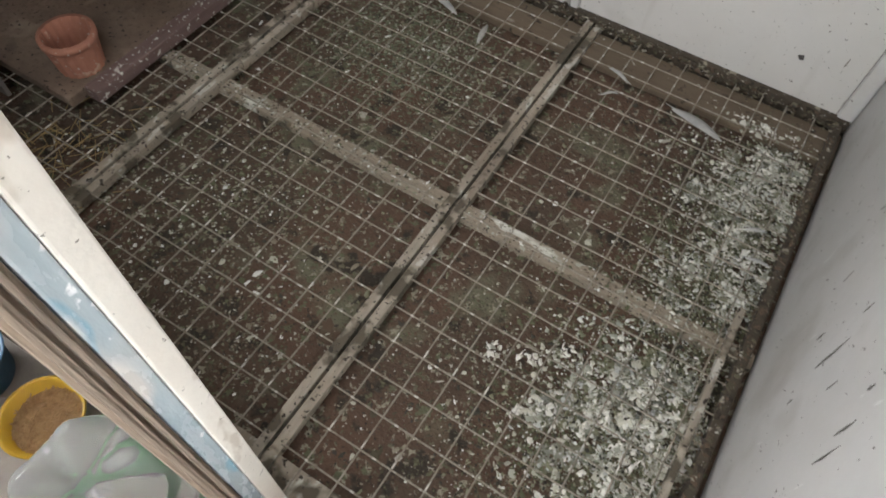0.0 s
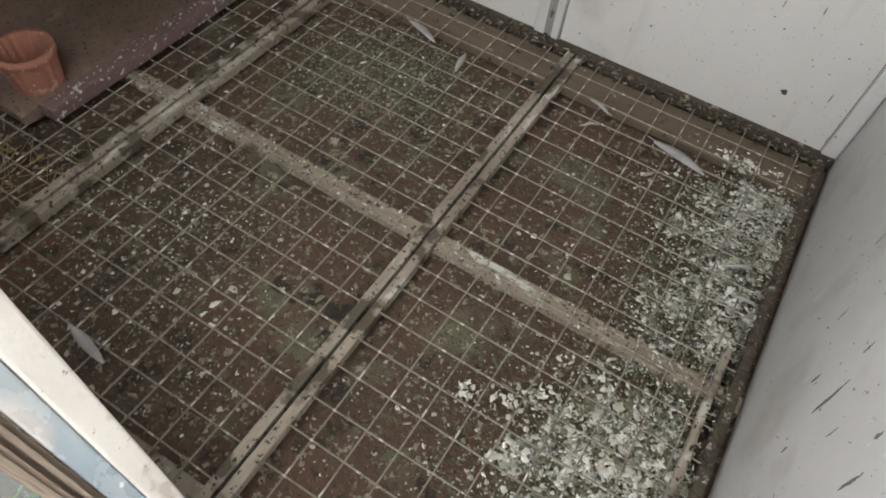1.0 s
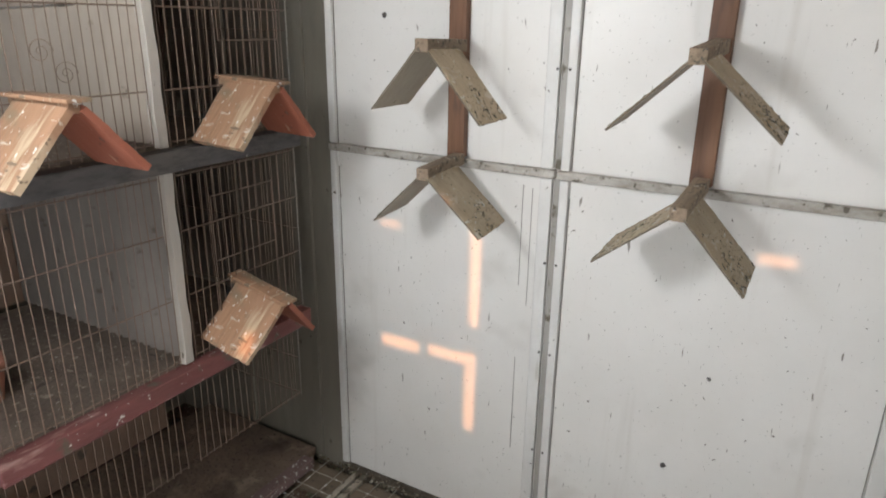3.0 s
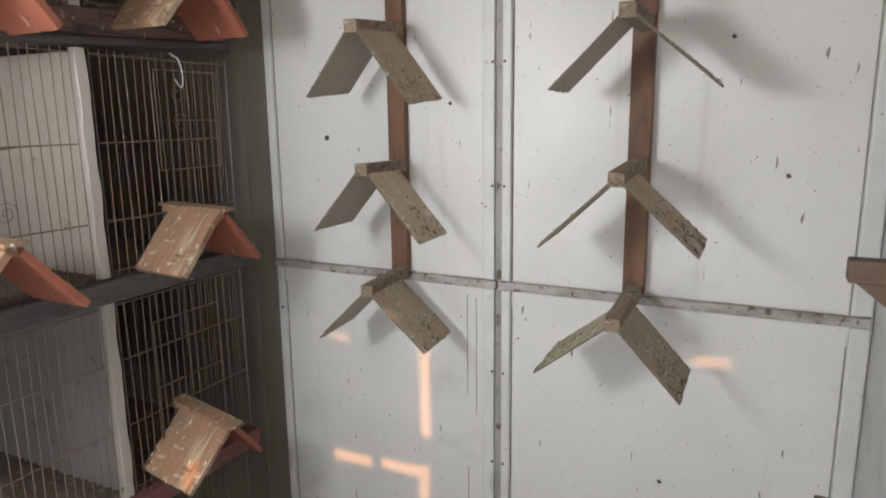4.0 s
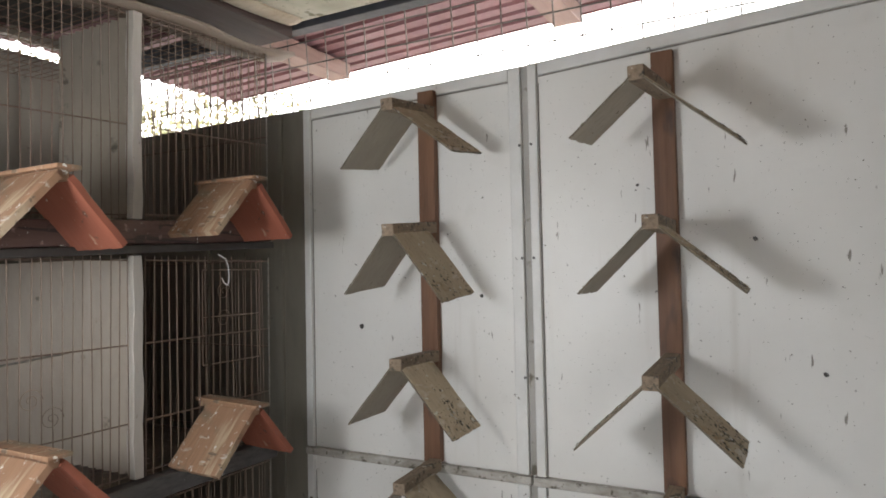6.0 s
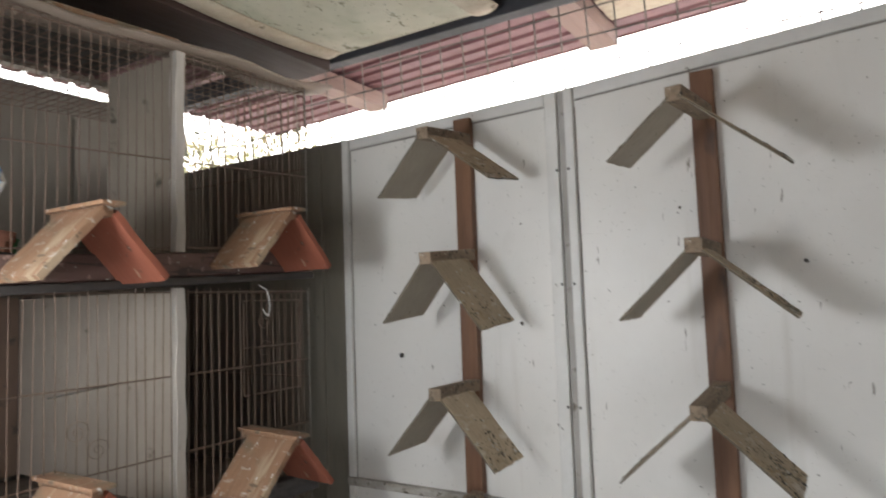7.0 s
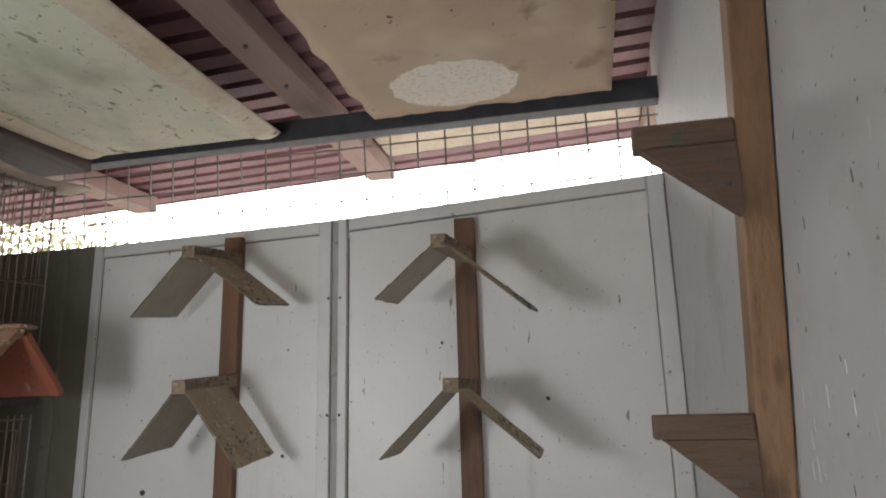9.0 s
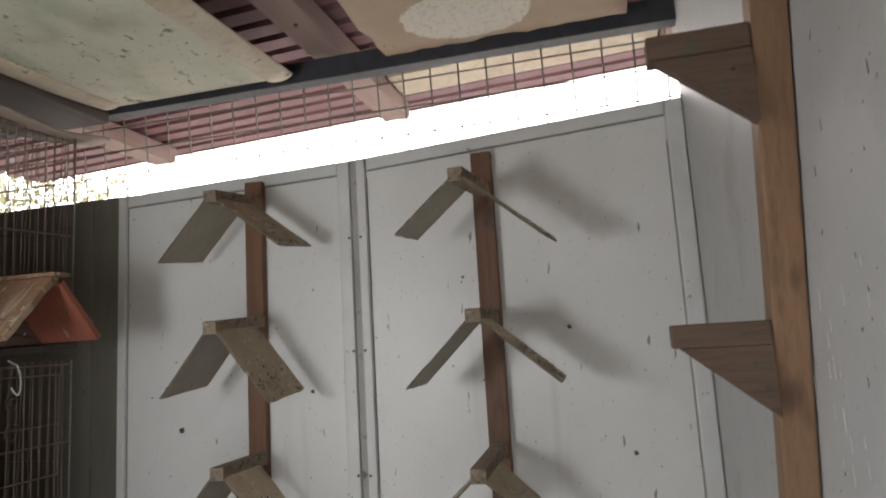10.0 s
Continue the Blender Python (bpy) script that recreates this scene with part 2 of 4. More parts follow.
M_WIRE = surface("galvanised_wire", (0.28, 0.265, 0.24), (0.16, 0.14, 0.115), 40.0, 0.5, 200, 0.3, None, 0.0, 0.6)
M_CAGEWIRE = surface("rusty_cage_wire", (0.21, 0.145, 0.105), (0.115, 0.078, 0.057), 30.0, 0.55, 200, 0.3, None, 0.0, 0.3)
M_MESH = surface("floor_wire", (0.44, 0.41, 0.35), (0.20, 0.16, 0.11), 26.0, 0.6, 150, 0.4, None, 0.0, 0.25,
                 spots=(((0.70, 0.69, 0.64), 34.0, 0.56, 0.06, None),))
M_SLAT = surface("soiled_floor_slat", (0.42, 0.375, 0.305), (0.23, 0.19, 0.145), 22.0, 0.85, 120, 0.4, (1, 0.25, 1), 0.5,
                 spots=(((0.52, 0.50, 0.44), 34.0, 0.58, 0.06, (1, 0.5, 1)), (DIRT, 18.0, 0.52, 0.08, None), ((0.50, 0.49, 0.42), 120.0, 0.62, 0.04, None), ((0.05, 0.04, 0.03), 120.0, 0.60, 0.05, None)))
M_SLATPALE = surface("pale_soiled_bearer", (0.40, 0.345, 0.27), (0.25, 0.205, 0.155), 9.0, 0.9, 160, 0.45, (0.4, 1, 1), 0.8,
                     spots=((WHITE_DROP, 22.0, 0.60, 0.06, (0.5, 1, 1)), (DIRT, 14.0, 0.60, 0.10, None), ((0.42, 0.41, 0.34), 110.0, 0.60, 0.04, None), ((0.06, 0.05, 0.035), 130.0, 0.60, 0.05, None)))
M_PLANK = surface("floor_edge_plank", (0.095, 0.075, 0.054), (0.058, 0.045, 0.032), 10.0, 0.85, 120, 0.4, (0.4, 1, 1), 0.5,
                  spots=(((0.38, 0.35, 0.28), 40.0, 0.62, 0.05, None), ((0.04, 0.03, 0.02), 60.0, 0.58, 0.06, None), ((0.48, 0.47, 0.42), 130.0, 0.66, 0.04, None)))
M_EDGE = surface("brown_edge_plank", (0.19, 0.145, 0.10), (0.125, 0.092, 0.062), 8.0, 0.8, 110, 0.3, (0.2, 1, 1), 0.4,
                 spots=(((0.40, 0.38, 0.33), 14.0, 0.66, 0.06, (0.5, 1, 1)), ((0.05, 0.04, 0.03), 50.0, 0.64, 0.05, None), ((0.50, 0.49, 0.44), 110.0, 0.70, 0.04, None)))
M_TRAY = surface("soiled_tray", (0.140, 0.078, 0.050), (0.070, 0.050, 0.034), 3.2, 0.75, 140, 0.5, None, 0.9,
                 spots=(((0.15, 0.14, 0.09), 8.0, 0.57, 0.12, None), ((0.30, 0.28, 0.21), 75.0, 0.60, 0.04, None), ((0.04, 0.030, 0.020), 24.0, 0.58, 0.08, None), ((0.12, 0.125, 0.07), 45.0, 0.60, 0.06, None), ((0.44, 0.43, 0.37), 110.0, 0.70, 0.03, None), ((0.035, 0.028, 0.02), 150.0, 0.62, 0.05, None)))
M_CEIL = surface("pale_ceiling_board", (0.62, 0.585, 0.46), (0.51, 0.505, 0.38), 4.0, 0.6, 60, 0.12, None, 0.08,
                 spots=(((0.19, 0.18, 0.10), 40.0, 0.63, 0.05, (1, 0.5, 1)), ((0.24, 0.24, 0.13), 80.0, 0.64, 0.04, None), ((0.42, 0.43, 0.30), 9.0, 0.52, 0.20, (1, 0.6, 1)), ((0.40, 0.37, 0.27), 6.0, 0.60, 0.15, None)))
M_STRIP = surface("ceiling_edge_strip", (0.46, 0.37, 0.26), (0.58, 0.52, 0.40), 8.0, 0.6, 60, 0.2, None, 0.1,
                  spots=(((0.14, 0.11, 0.07), 34.0, 0.70, 0.04, None),))


def stained_card():
    """Brown fibreboard with one round pale water stain."""
    m = surface("brown_ceiling_board", (0.55, 0.42, 0.29), (0.44, 0.32, 0.22), 4.0, 0.7, 60, 0.12, None, 0.06, spots=(((0.12, 0.08, 0.05), 60.0, 0.69, 0.03, None), ((0.62, 0.50, 0.36), 5.0, 0.54, 0.16, None), ((0.33, 0.23, 0.15), 12.0, 0.62, 0.10, None)))
    t = m.node_tree
    b = t.nodes["Principled BSDF"]
    was = b.inputs["Base Color"].links[0].from_socket
    where = t.nodes.new("ShaderNodeTexCoord").outputs["Object"]
    mp = t.nodes.new("ShaderNodeMapping")
    mp.inputs["Location"].default_value = (0.33 / 0.105, 0.170 / 0.082, 0.0)
    mp.inputs["Scale"].default_value = (1 / 0.105, 1 / 0.082, 0.0)
    t.links.new(where, mp.inputs["Vector"])
    ln = t.nodes.new("ShaderNodeVectorMath")
    ln.operation = "LENGTH"
    t.links.new(mp.outputs[0], ln.inputs[0])
    wob = t.nodes.new("ShaderNodeMath")
    wob.operation = "MULTIPLY_ADD"
    t.links.new(noise_node(t, where, 45.0, 4.0, 0.7), wob.inputs[0])
    wob.inputs[1].default_value = 0.35
    t.links.new(ln.outputs["Value"], wob.inputs[2])
    inside = ramp(t, wob.outputs[0], 1.19, 1.14)
    t.links.new(blend(t, times(t, inside, ramp(t, noise_node(t, where, 110.0, 3.0, 0.6), 0.18, 0.50)), was, (0.76, 0.71, 0.60)), b.inputs["Base Color"])
    return m


M_CARD = stained_card()
M_COVER = surface("warped_tan_board", (0.25, 0.195, 0.15), (0.17, 0.13, 0.10), 8.0, 0.65, 60, 0.25, (1, 0.2, 1), 0.15)
M_ROOF = surface("red_roof_sheet", (0.225, 0.105, 0.11), (0.165, 0.077, 0.082), 5.0, 0.5, 60, 0.2, None, 0.05, 0.1)
M_PURLIN = surface("painted_purlin", (0.30, 0.20, 0.165), (0.24, 0.155, 0.13), 8.0, 0.6, 70, 0.3, (1, 0.1, 1), 0.2)
M_DARKBEAM = surface("dark_brown_beam", (0.055, 0.026, 0.018), (0.034, 0.017, 0.012), 8.0, 0.6, 70, 0.3, (1, 0.1, 1), 0.2)
M_STEEL = surface("grey_steel_tube", (0.075, 0.08, 0.09), (0.05, 0.05, 0.054), 12.0, 0.5, 80, 0.3, None, 0.05, 0.3)
M_TERRA = surface("terracotta", (0.42, 0.19, 0.125), (0.34, 0.15, 0.10), 16.0, 0.75, 90, 0.2, None, 0.15,
                  spots=(((0.50, 0.34, 0.25), 40.0, 0.64, 0.06, None), ((0.55, 0.50, 0.44), 110.0, 0.66, 0.04, None)))
M_GREEN = surface("green_plastic", (0.05, 0.30, 0.08), (0.04, 0.24, 0.07), 10, 0.4, 60, 0.1)
M_JAMBWHITE = surface("chipped_white_paint", (0.74, 0.71, 0.64), (0.66, 0.62, 0.55), 10.0, 0.5, 90, 0.1, None, 0.15,
                      spots=(((0.28, 0.25, 0.20), 50.0, 0.70, 0.04, (1, 1, 0.4)), ((0.52, 0.47, 0.40), 30.0, 0.62, 0.06, (1, 1, 0.4)), ((0.20, 0.18, 0.15), 150.0, 0.68, 0.03, None)))
M_JAMBBLUE = surface("grey_blue_enamel", (0.44, 0.49, 0.50), (0.34, 0.42, 0.46), 16.0, 0.25, 90, 0.1, (1, 1, 0.3), 0.25,
                     spots=(((0.78, 0.80, 0.80), 70.0, 0.66, 0.05, (1, 1, 0.6)), ((0.22, 0.40, 0.50), 24.0, 0.62, 0.08, (1, 1, 0.25)), ((0.62, 0.60, 0.56), 12.0, 0.60, 0.10, (1, 1, 0.3))))
M_BARK = surface("weathered_split_wood", (0.36, 0.285, 0.215), (0.20, 0.15, 0.11), 30.0, 0.85, 90, 0.5, (1, 1, 0.06), 0.9)
M_SOIL = surface("outside_ground", (0.40, 0.37, 0.33), (0.30, 0.275, 0.245), 9.0, 0.9, 60, 0.3, None, 0.4)
M_SMEAR = surface("dark_smear", (0.10, 0.095, 0.085), (0.19, 0.18, 0.16), 60.0, 0.8, 120, 0.3, None, 0.2)
M_DRIP = surface("dried_white_drip", (0.74, 0.73, 0.68), (0.62, 0.61, 0.56), 60.0, 0.7, 120, 0.2, None, 0.2)
# lighter, warmer copy of M_POST: light on the step post is in its colour
M_STEPPOST_LIT = surface("lit_orange_brown_wood", (0.29, 0.165, 0.085), (0.19, 0.105, 0.055), 14.0, 0.55, 110, 0.45, (1, 1, 0.07), 0.4,
                     spots=(((0.09, 0.05, 0.03), 20.0, 0.62, 0.10, (1, 1, 0.3)), (WHITE_DROP, 60.0, 0.72, 0.03, None)))
M_BOUNCE = surface("pale_bounce_concrete", (0.66, 0.64, 0.61), (0.57, 0.55, 0.52), 5.0, 0.85, 60, 0.15, None, 0.2)
M_YELLOW = surface("yellow_plastic", (0.62, 0.38, 0.02), (0.54, 0.32, 0.02), 8.0, 0.35, 60, 0.1)
M_SEED = surface("feed_grain", (0.50, 0.33, 0.16), (0.34, 0.20, 0.09), 60.0, 0.8, 120, 0.4)
M_STRAW = surface("straw", (0.42, 0.31, 0.14), (0.30, 0.21, 0.09), 20.0, 0.8, 90, 0.2)
M_FEATHER = surface("feather", (0.50, 0.50, 0.48), (0.33, 0.33, 0.32), 30.0, 0.7, 120, 0.2, None, 0.1)
M_STRING = surface("white_string", (0.7, 0.7, 0.68), (0.6, 0.6, 0.58), 30.0, 0.7)
M_SCREW = surface("dark_screw", (0.10, 0.095, 0.09), (0.07, 0.06, 0.05), 60.0, 0.5, 90, 0.2, None, 0.0, 0.4)
# paler than foliage: the glare beyond the eaves is put into the leaf colour
M_HEDGE = surface("washed_out_hedge_leaf", (0.48, 0.53, 0.32), (0.64, 0.66, 0.48), 3.0, 0.7, 30, 0.3)
M_BLUEPLAIN = surface("blue_plastic", (0.10, 0.22, 0.36), (0.08, 0.18, 0.30), 8.0, 0.4, 60, 0.1)


def litter_material(name, stops):
    """Flakes of several colours, one shade a flake."""
    m, t, b = nodes_of(name)
    r = t.nodes.new("ShaderNodeNewGeometry").outputs["Random Per Island"]
    cr = t.nodes.new("ShaderNodeValToRGB")
    cr.color_ramp.interpolation = "CONSTANT"
    for n, (p, c) in enumerate(stops):
        e = cr.color_ramp.elements[n] if n < 2 else cr.color_ramp.elements.new(p)
        e.position, e.color = p, (*c, 1)
    t.links.new(r, cr.inputs[0])
    t.links.new(cr.outputs[0], b.inputs["Base Color"])
    b.inputs["Roughness"].default_value = 0.6
    return m


M_LITTER = litter_material("pale_flakes", ((0.0, (0.52, 0.52, 0.43)), (0.14, (0.23, 0.235, 0.15)), (0.36, (0.115, 0.12, 0.062)), (0.60, (0.13, 0.10, 0.06)), (0.80, (0.78, 0.79, 0.76)), (0.87, (0.05, 0.045, 0.032))))
M_CRUST = litter_material("dark_crusts", ((0.0, (0.07, 0.06, 0.04)), (0.45, (0.14, 0.12, 0.075)), (0.70, (0.24, 0.21, 0.15)), (0.88, (0.52, 0.50, 0.44))))
M_GREENFLAKE = litter_material("green_flakes", ((0.0, (0.24, 0.25, 0.18)), (0.20, (0.15, 0.165, 0.10)), (0.50, (0.09, 0.10, 0.055)), (0.74, (0.13, 0.105, 0.065)), (0.86, (0.42, 0.42, 0.36)), (0.93, (0.05, 0.045, 0.03))))
M_WHITEFLAKE = litter_material("white_flakes", ((0.0, (0.84, 0.83, 0.77)), (0.40, (0.60, 0.59, 0.50)), (0.70, (0.40, 0.41, 0.34)), (0.88, (0.22, 0.22, 0.15))))
M_CHAFF = litter_material("brown_flakes", ((0.0, (0.24, 0.21, 0.155)), (0.10, (0.13, 0.115, 0.07)), (0.30, (0.075, 0.066, 0.038)), (0.56, (0.11, 0.072, 0.044)), (0.88, (0.42, 0.40, 0.34)), (0.92, (0.05, 0.04, 0.03))))


def clear_plastic():
    m, t, b = nodes_of("clear_plastic")
    b.inputs["Base Color"].default_value = (0.80, 0.83, 0.82, 1)
    b.inputs["Roughness"].default_value, b.inputs["IOR"].default_value = 0.12, 1.25
    b.inputs["Transmission Weight"].default_value = 0.82
    return m


M_BOTTLE = clear_plastic()


# ---- building helpers ----
def box(bm, x0, x1, y0, y1, z0, z1, slot=0):
    v = [bm.verts.new((x, y, z)) for z in (z0, z1) for x, y in ((x0, y0), (x1, y0), (x1, y1), (x0, y1))]
    for q in ((3, 2, 1, 0), (4, 5, 6, 7), (0, 1, 5, 4), (1, 2, 6, 5), (2, 3, 7, 6), (3, 0, 4, 7)):
        bm.faces.new([v[i] for i in q]).material_index = slot
    return v


def rod(bm, a, b, r, sides=4):
    """A thin straight rod from a to b."""
    a, b = Vector(a), Vector(b)
    way = (b - a).normalized()
    u = way.orthogonal().normalized()
    w = way.cross(u)
    rings = [[bm.verts.new(p + r * (u * math.cos(k * math.tau / sides) + w * math.sin(k * math.tau / sides))) for k in range(sides)] for p in (a, b)]
    for k in range(sides):
        bm.faces.new((rings[0][k], rings[0][(k + 1) % sides], rings[1][(k + 1) % sides], rings[1][k]))
    bm.faces.new(rings[0][::-1])
    bm.faces.new(rings[1])


def bent(bm, points, r, sides=5):
    for a, b in zip(points, points[1:]):
        rod(bm, a, b, r, sides)


def lathe(bm, rings, n=28, flute=0.0, cap=True):
    """A turned body from (radius, height) rings."""
    made = []
    for r, z in rings:
        made.append([bm.verts.new(((r + (flute if k % 2 else 0)) * math.cos(k * math.tau / n), (r + (flute if k % 2 else 0)) * math.sin(k * math.tau / n), z)) for k in range(n)])
    for a, b in zip(made, made[1:]):
        for k in range(n):
            bm.faces.new((a[k], a[(k + 1) % n], b[(k + 1) % n], b[k]))
    if cap:
        bm.faces.new(made[0][::-1])
        bm.faces.new(made[-1])


UNIT = {}


def bar(name, a, b, r, material, parent):
    """One straight wire as an object of its own; all wires of a kind share a mesh one metre long."""
    key = (r, material.name)
    if key not in UNIT:
        bm = bmesh.new()
        rod(bm, (0, 0, 0), (0, 0, 1), r, 5)
        me = bpy.data.meshes.new(name)
        bmesh.ops.recalc_face_normals(bm, faces=bm.faces[:])
        bm.to_mesh(me)
        bm.free()
        me.materials.append(material)
        UNIT[key] = me
    a, b = Vector(a), Vector(b)
    ob = new(name, UNIT[key])
    ob.matrix_world = Matrix.Translation(a) @ (b - a).to_track_quat("Z", "Y").to_matrix().to_4x4() @ Matrix.Diagonal((1, 1, (b - a).length, 1))
    ob.parent = parent
    return ob


def soften(bm, width=0.002, segments=2):
    bmesh.ops.bevel(bm, geom=bm.edges[:], offset=width, segments=segments, affect="EDGES", profile=0.6)


def part(name, bm, material, parent=None, label="", smooth=False):
    me = bpy.data.meshes.new(name)
    bmesh.ops.recalc_face_normals(bm, faces=bm.faces[:])
    bm.to_mesh(me)
    bm.free()
    for m in material if isinstance(material, (list, tuple)) else [material]:
        me.materials.append(m)
    if smooth:
        for p in me.polygons:
            p.use_smooth = True
    ob = new(name, me)
    if parent:
        ob.parent = parent
    if label:
        tagged(ob, label)
    return ob


def block(name, x0, x1, y0, y1, z0, z1, material, parent=None, label="", edge=0.002):
    bm = bmesh.new()
    box(bm, x0, x1, y0, y1, z0, z1)
    if edge:
        soften(bm, edge)
    return part(name, bm, material, parent, label)


def thing(name, label, category, group="", at=None):
    ob = new(name)
    ob.empty_display_size = 0.05
    if at is not None:
        ob.matrix_world = at
    return tagged(ob, label, category, group)


def structure(ob, label, category):
    return tagged(ob, label, category, kind="structure")


def pierced(bm, xs, zs, y0, y1, holes):
    """A wall in the xz plane, with rectangular holes (x0, x1, z0, z1)."""
    xs = sorted({*xs, *(h[0] for h in holes), *(h[1] for h in holes)})
    zs = sorted({*zs, *(h[2] for h in holes), *(h[3] for h in holes)})
    for xa, xb in zip(xs, xs[1:]):
        for za, zb in zip(zs, zs[1:]):
            cx, cz = (xa + xb) / 2, (za + zb) / 2
            if not any(h[0] < cx < h[1] and h[2] < cz < h[3] for h in holes):
                box(bm, xa, xb, y0, y1, za, zb)


# ---- the setting ----
WALL_TOP, BEAM_Z, X_LEFT, Y_FRONT = 1.60, 1.755, -1.75, -1.12

ground = block("ground", -25, 25, -25, 25, -0.30, -0.10, M_SOIL, edge=0)
structure(ground, "dusty grey-brown earth outside the pigeon loft", "ground")

# unseen pale slab, added to throw light up under the eaves
pavement = block("pavement", -6, 6, 0.06, 9, -0.11, -0.085, M_BOUNCE, edge=0)
structure(pavement, "unseen pale slab added behind the loft to bounce light upward", "pavement")

floor = block("floor", X_LEFT, 0.03, Y_FRONT - 0.02, 0.03, -0.10, -0.022, M_TRAY, edge=0)
structure(floor, "brown soiled floor tray caked with bird droppings", "floor")


def wall_top(x):
    """The wall's upper edge; it climbs towards the right-hand wall."""
    return 1.602 + (0.055 * (x + 0.6) if x > -0.6 else 0.024 * (x + 0.6))


bm = bmesh.new()
for xa, xb in ((-1.125, -0.6), (-0.6, 0.03)):
    box(bm, xa, xb, 0.0, 0.03, -0.05, wall_top(xa))
    for v in bm.verts:
        if v.co.z > 1.5:
            v.co.z = wall_top(v.co.x)
wall_back = part("wall_back", bm, M_WALL)
structure(wall_back, "white painted sheet wall with scratches and dirt specks", "wall")
for x0, x1, d in ((-1.128, -1.110, 0.009), (-0.632, -0.608, 0.010), (-0.593, -0.576, 0.011), (-0.030, -0.002, 0.009)):
    for z0, z1 in ((0.012, 0.824), (0.842, wall_top(x0) - 0.002)):
        block("stile", x0, x1, -d, 0.002, z0, z1, M_TRIM, wall_back, edge=0.003)
for z0, z1 in ((0.012, 0.824), (0.842, WALL_TOP - 0.002)):
    block("joint", -0.6060, -0.5950, -0.003, 0.002, z0, z1, M_JOINT, wall_back, edge=0)
    for xg in (-0.5755, -1.1095, -0.6345, -0.0325):
        block("groove", xg, xg + 0.0013, -0.0016, 0.002, z0, z1 - 0.034, M_GROOVE, wall_back, edge=0)
for xg, za, zb in ((-0.668, 0.60, 0.805), (-0.649, 0.56, 0.80), (-0.667, 0.22, 0.44)):
    block("scratch", xg, xg + 0.0013, -0.0006, 0.001, za, zb, M_GROOVE, wall_back, edge=0)
for x0, x1 in ((-1.108, -0.634), (-0.574, -0.032)):
    bm = bmesh.new()
    for v in box(bm, x0, x1, -0.005, 0.002, 0.0, 1.0):
        v.co.z = wall_top(v.co.x) - (0.001 if v.co.z > 0.5 else 0.025)
    soften(bm, 0.002)
    part("top_rail", bm, M_TRIM, wall_back)
    bm = bmesh.new()
    for v in box(bm, x0, x1, -0.002, 0.002, 0.0, 1.0):
        v.co.z = wall_top(v.co.x) - (0.0255 if v.co.z > 0.5 else 0.0280)
    part("groove", bm, M_GROOVE, wall_back)
for x0, x1 in ((-1.128, -0.603), (-0.599, -0.002)):
    block("mid_rail", x0, x1, -0.014, 0.003, 0.825, 0.841, M_RAIL, wall_back, edge=0.003)
for x0, x1 in ((-1.120, -0.60), (-0.598, -0.002)):
    block("foot_rail", x0, x1, -0.014, 0.003, -0.02, 0.011, M_PLANK, wall_back, edge=0.003)
for z in (0.24, 0.47, 0.66, 1.02, 1.24, 1.45):
    for x in (-0.611, -0.588):
        bm = bmesh.new()
        rod(bm, (x, -0.006, z), (x, -0.0115, z), 0.0028, 7)
        part("screw", bm, M_SCREW, wall_back)
for x, z, r in ((-0.982, 1.106, 0.006), (-0.349, 0.295, 0.006), (-0.293, 0.499, 0.004), (-0.142, 0.095, 0.006), (-0.40, 1.36, 0.003), (-0.22, 1.26, 0.004), (-0.70, 1.17, 0.004), (-0.13, 1.05, 0.004)):
    bm = bmesh.new()
    bmesh.ops.create_cone(bm, cap_ends=True, segments=9, radius1=r, radius2=r * 0.7, depth=0.004, matrix=pose(x, -0.001, z, 90, 0, 0))
    for v in bm.verts:
        v.co.x += 0.25 * r * math.sin(900 * v.co.z)
    part("plugged_hole", bm, M_SCREW, wall_back)

wall_back_grey = block("wall_back_grey", X_LEFT, -1.129, 0.004, 0.03, -0.05, WALL_TOP - 0.008, M_GREY, edge=0.001)
structure(wall_back_grey, "dark grey board wall behind the cages", "wall")
for x in (-1.21, -1.45):
    block("cover_strip", x - 0.012, x + 0.012, -0.003, 0.006, 0.0, WALL_TOP - 0.012, M_GREY, wall_back_grey)

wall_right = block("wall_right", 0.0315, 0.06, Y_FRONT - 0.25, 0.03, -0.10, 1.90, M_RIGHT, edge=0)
wall_right.location.x = -0.031
structure(wall_right, "grey-white painted wall with dark scratches", "wall")


def smear(y, z, length, width, material, lean=0.12):
    """A thin ragged streak dried on the right wall, as a part of it."""
    rng = random.Random(int(9000 * abs(y) + 700 * z))
    bm = bmesh.new()
    rows = []
    for k in range(7):
        u = k / 6
        w = width * math.sin(math.pi * min(0.97, 0.06 + u)) * rng.uniform(0.6, 1.2)
        mid = Vector((-0.0006, y + lean * length * (u - 0.5) + rng.uniform(-0.15, 0.15) * width, z + length * (u - 0.5)))
        rows.append([bm.verts.new(mid + Vector((0, -w / 2, 0))), bm.verts.new(mid + Vector((-0.0004, 0, 0))), bm.verts.new(mid + Vector((0, w / 2, 0)))])
    for a, b in zip(rows, rows[1:]):
        for k in (0, 1):
            bm.faces.new((a[k], a[k + 1], b[k + 1], b[k]))
    ob = part("smear", bm, material)
    ob.parent, ob.matrix_parent_inverse = wall_right, Matrix.Translation((0.031, 0, 0))


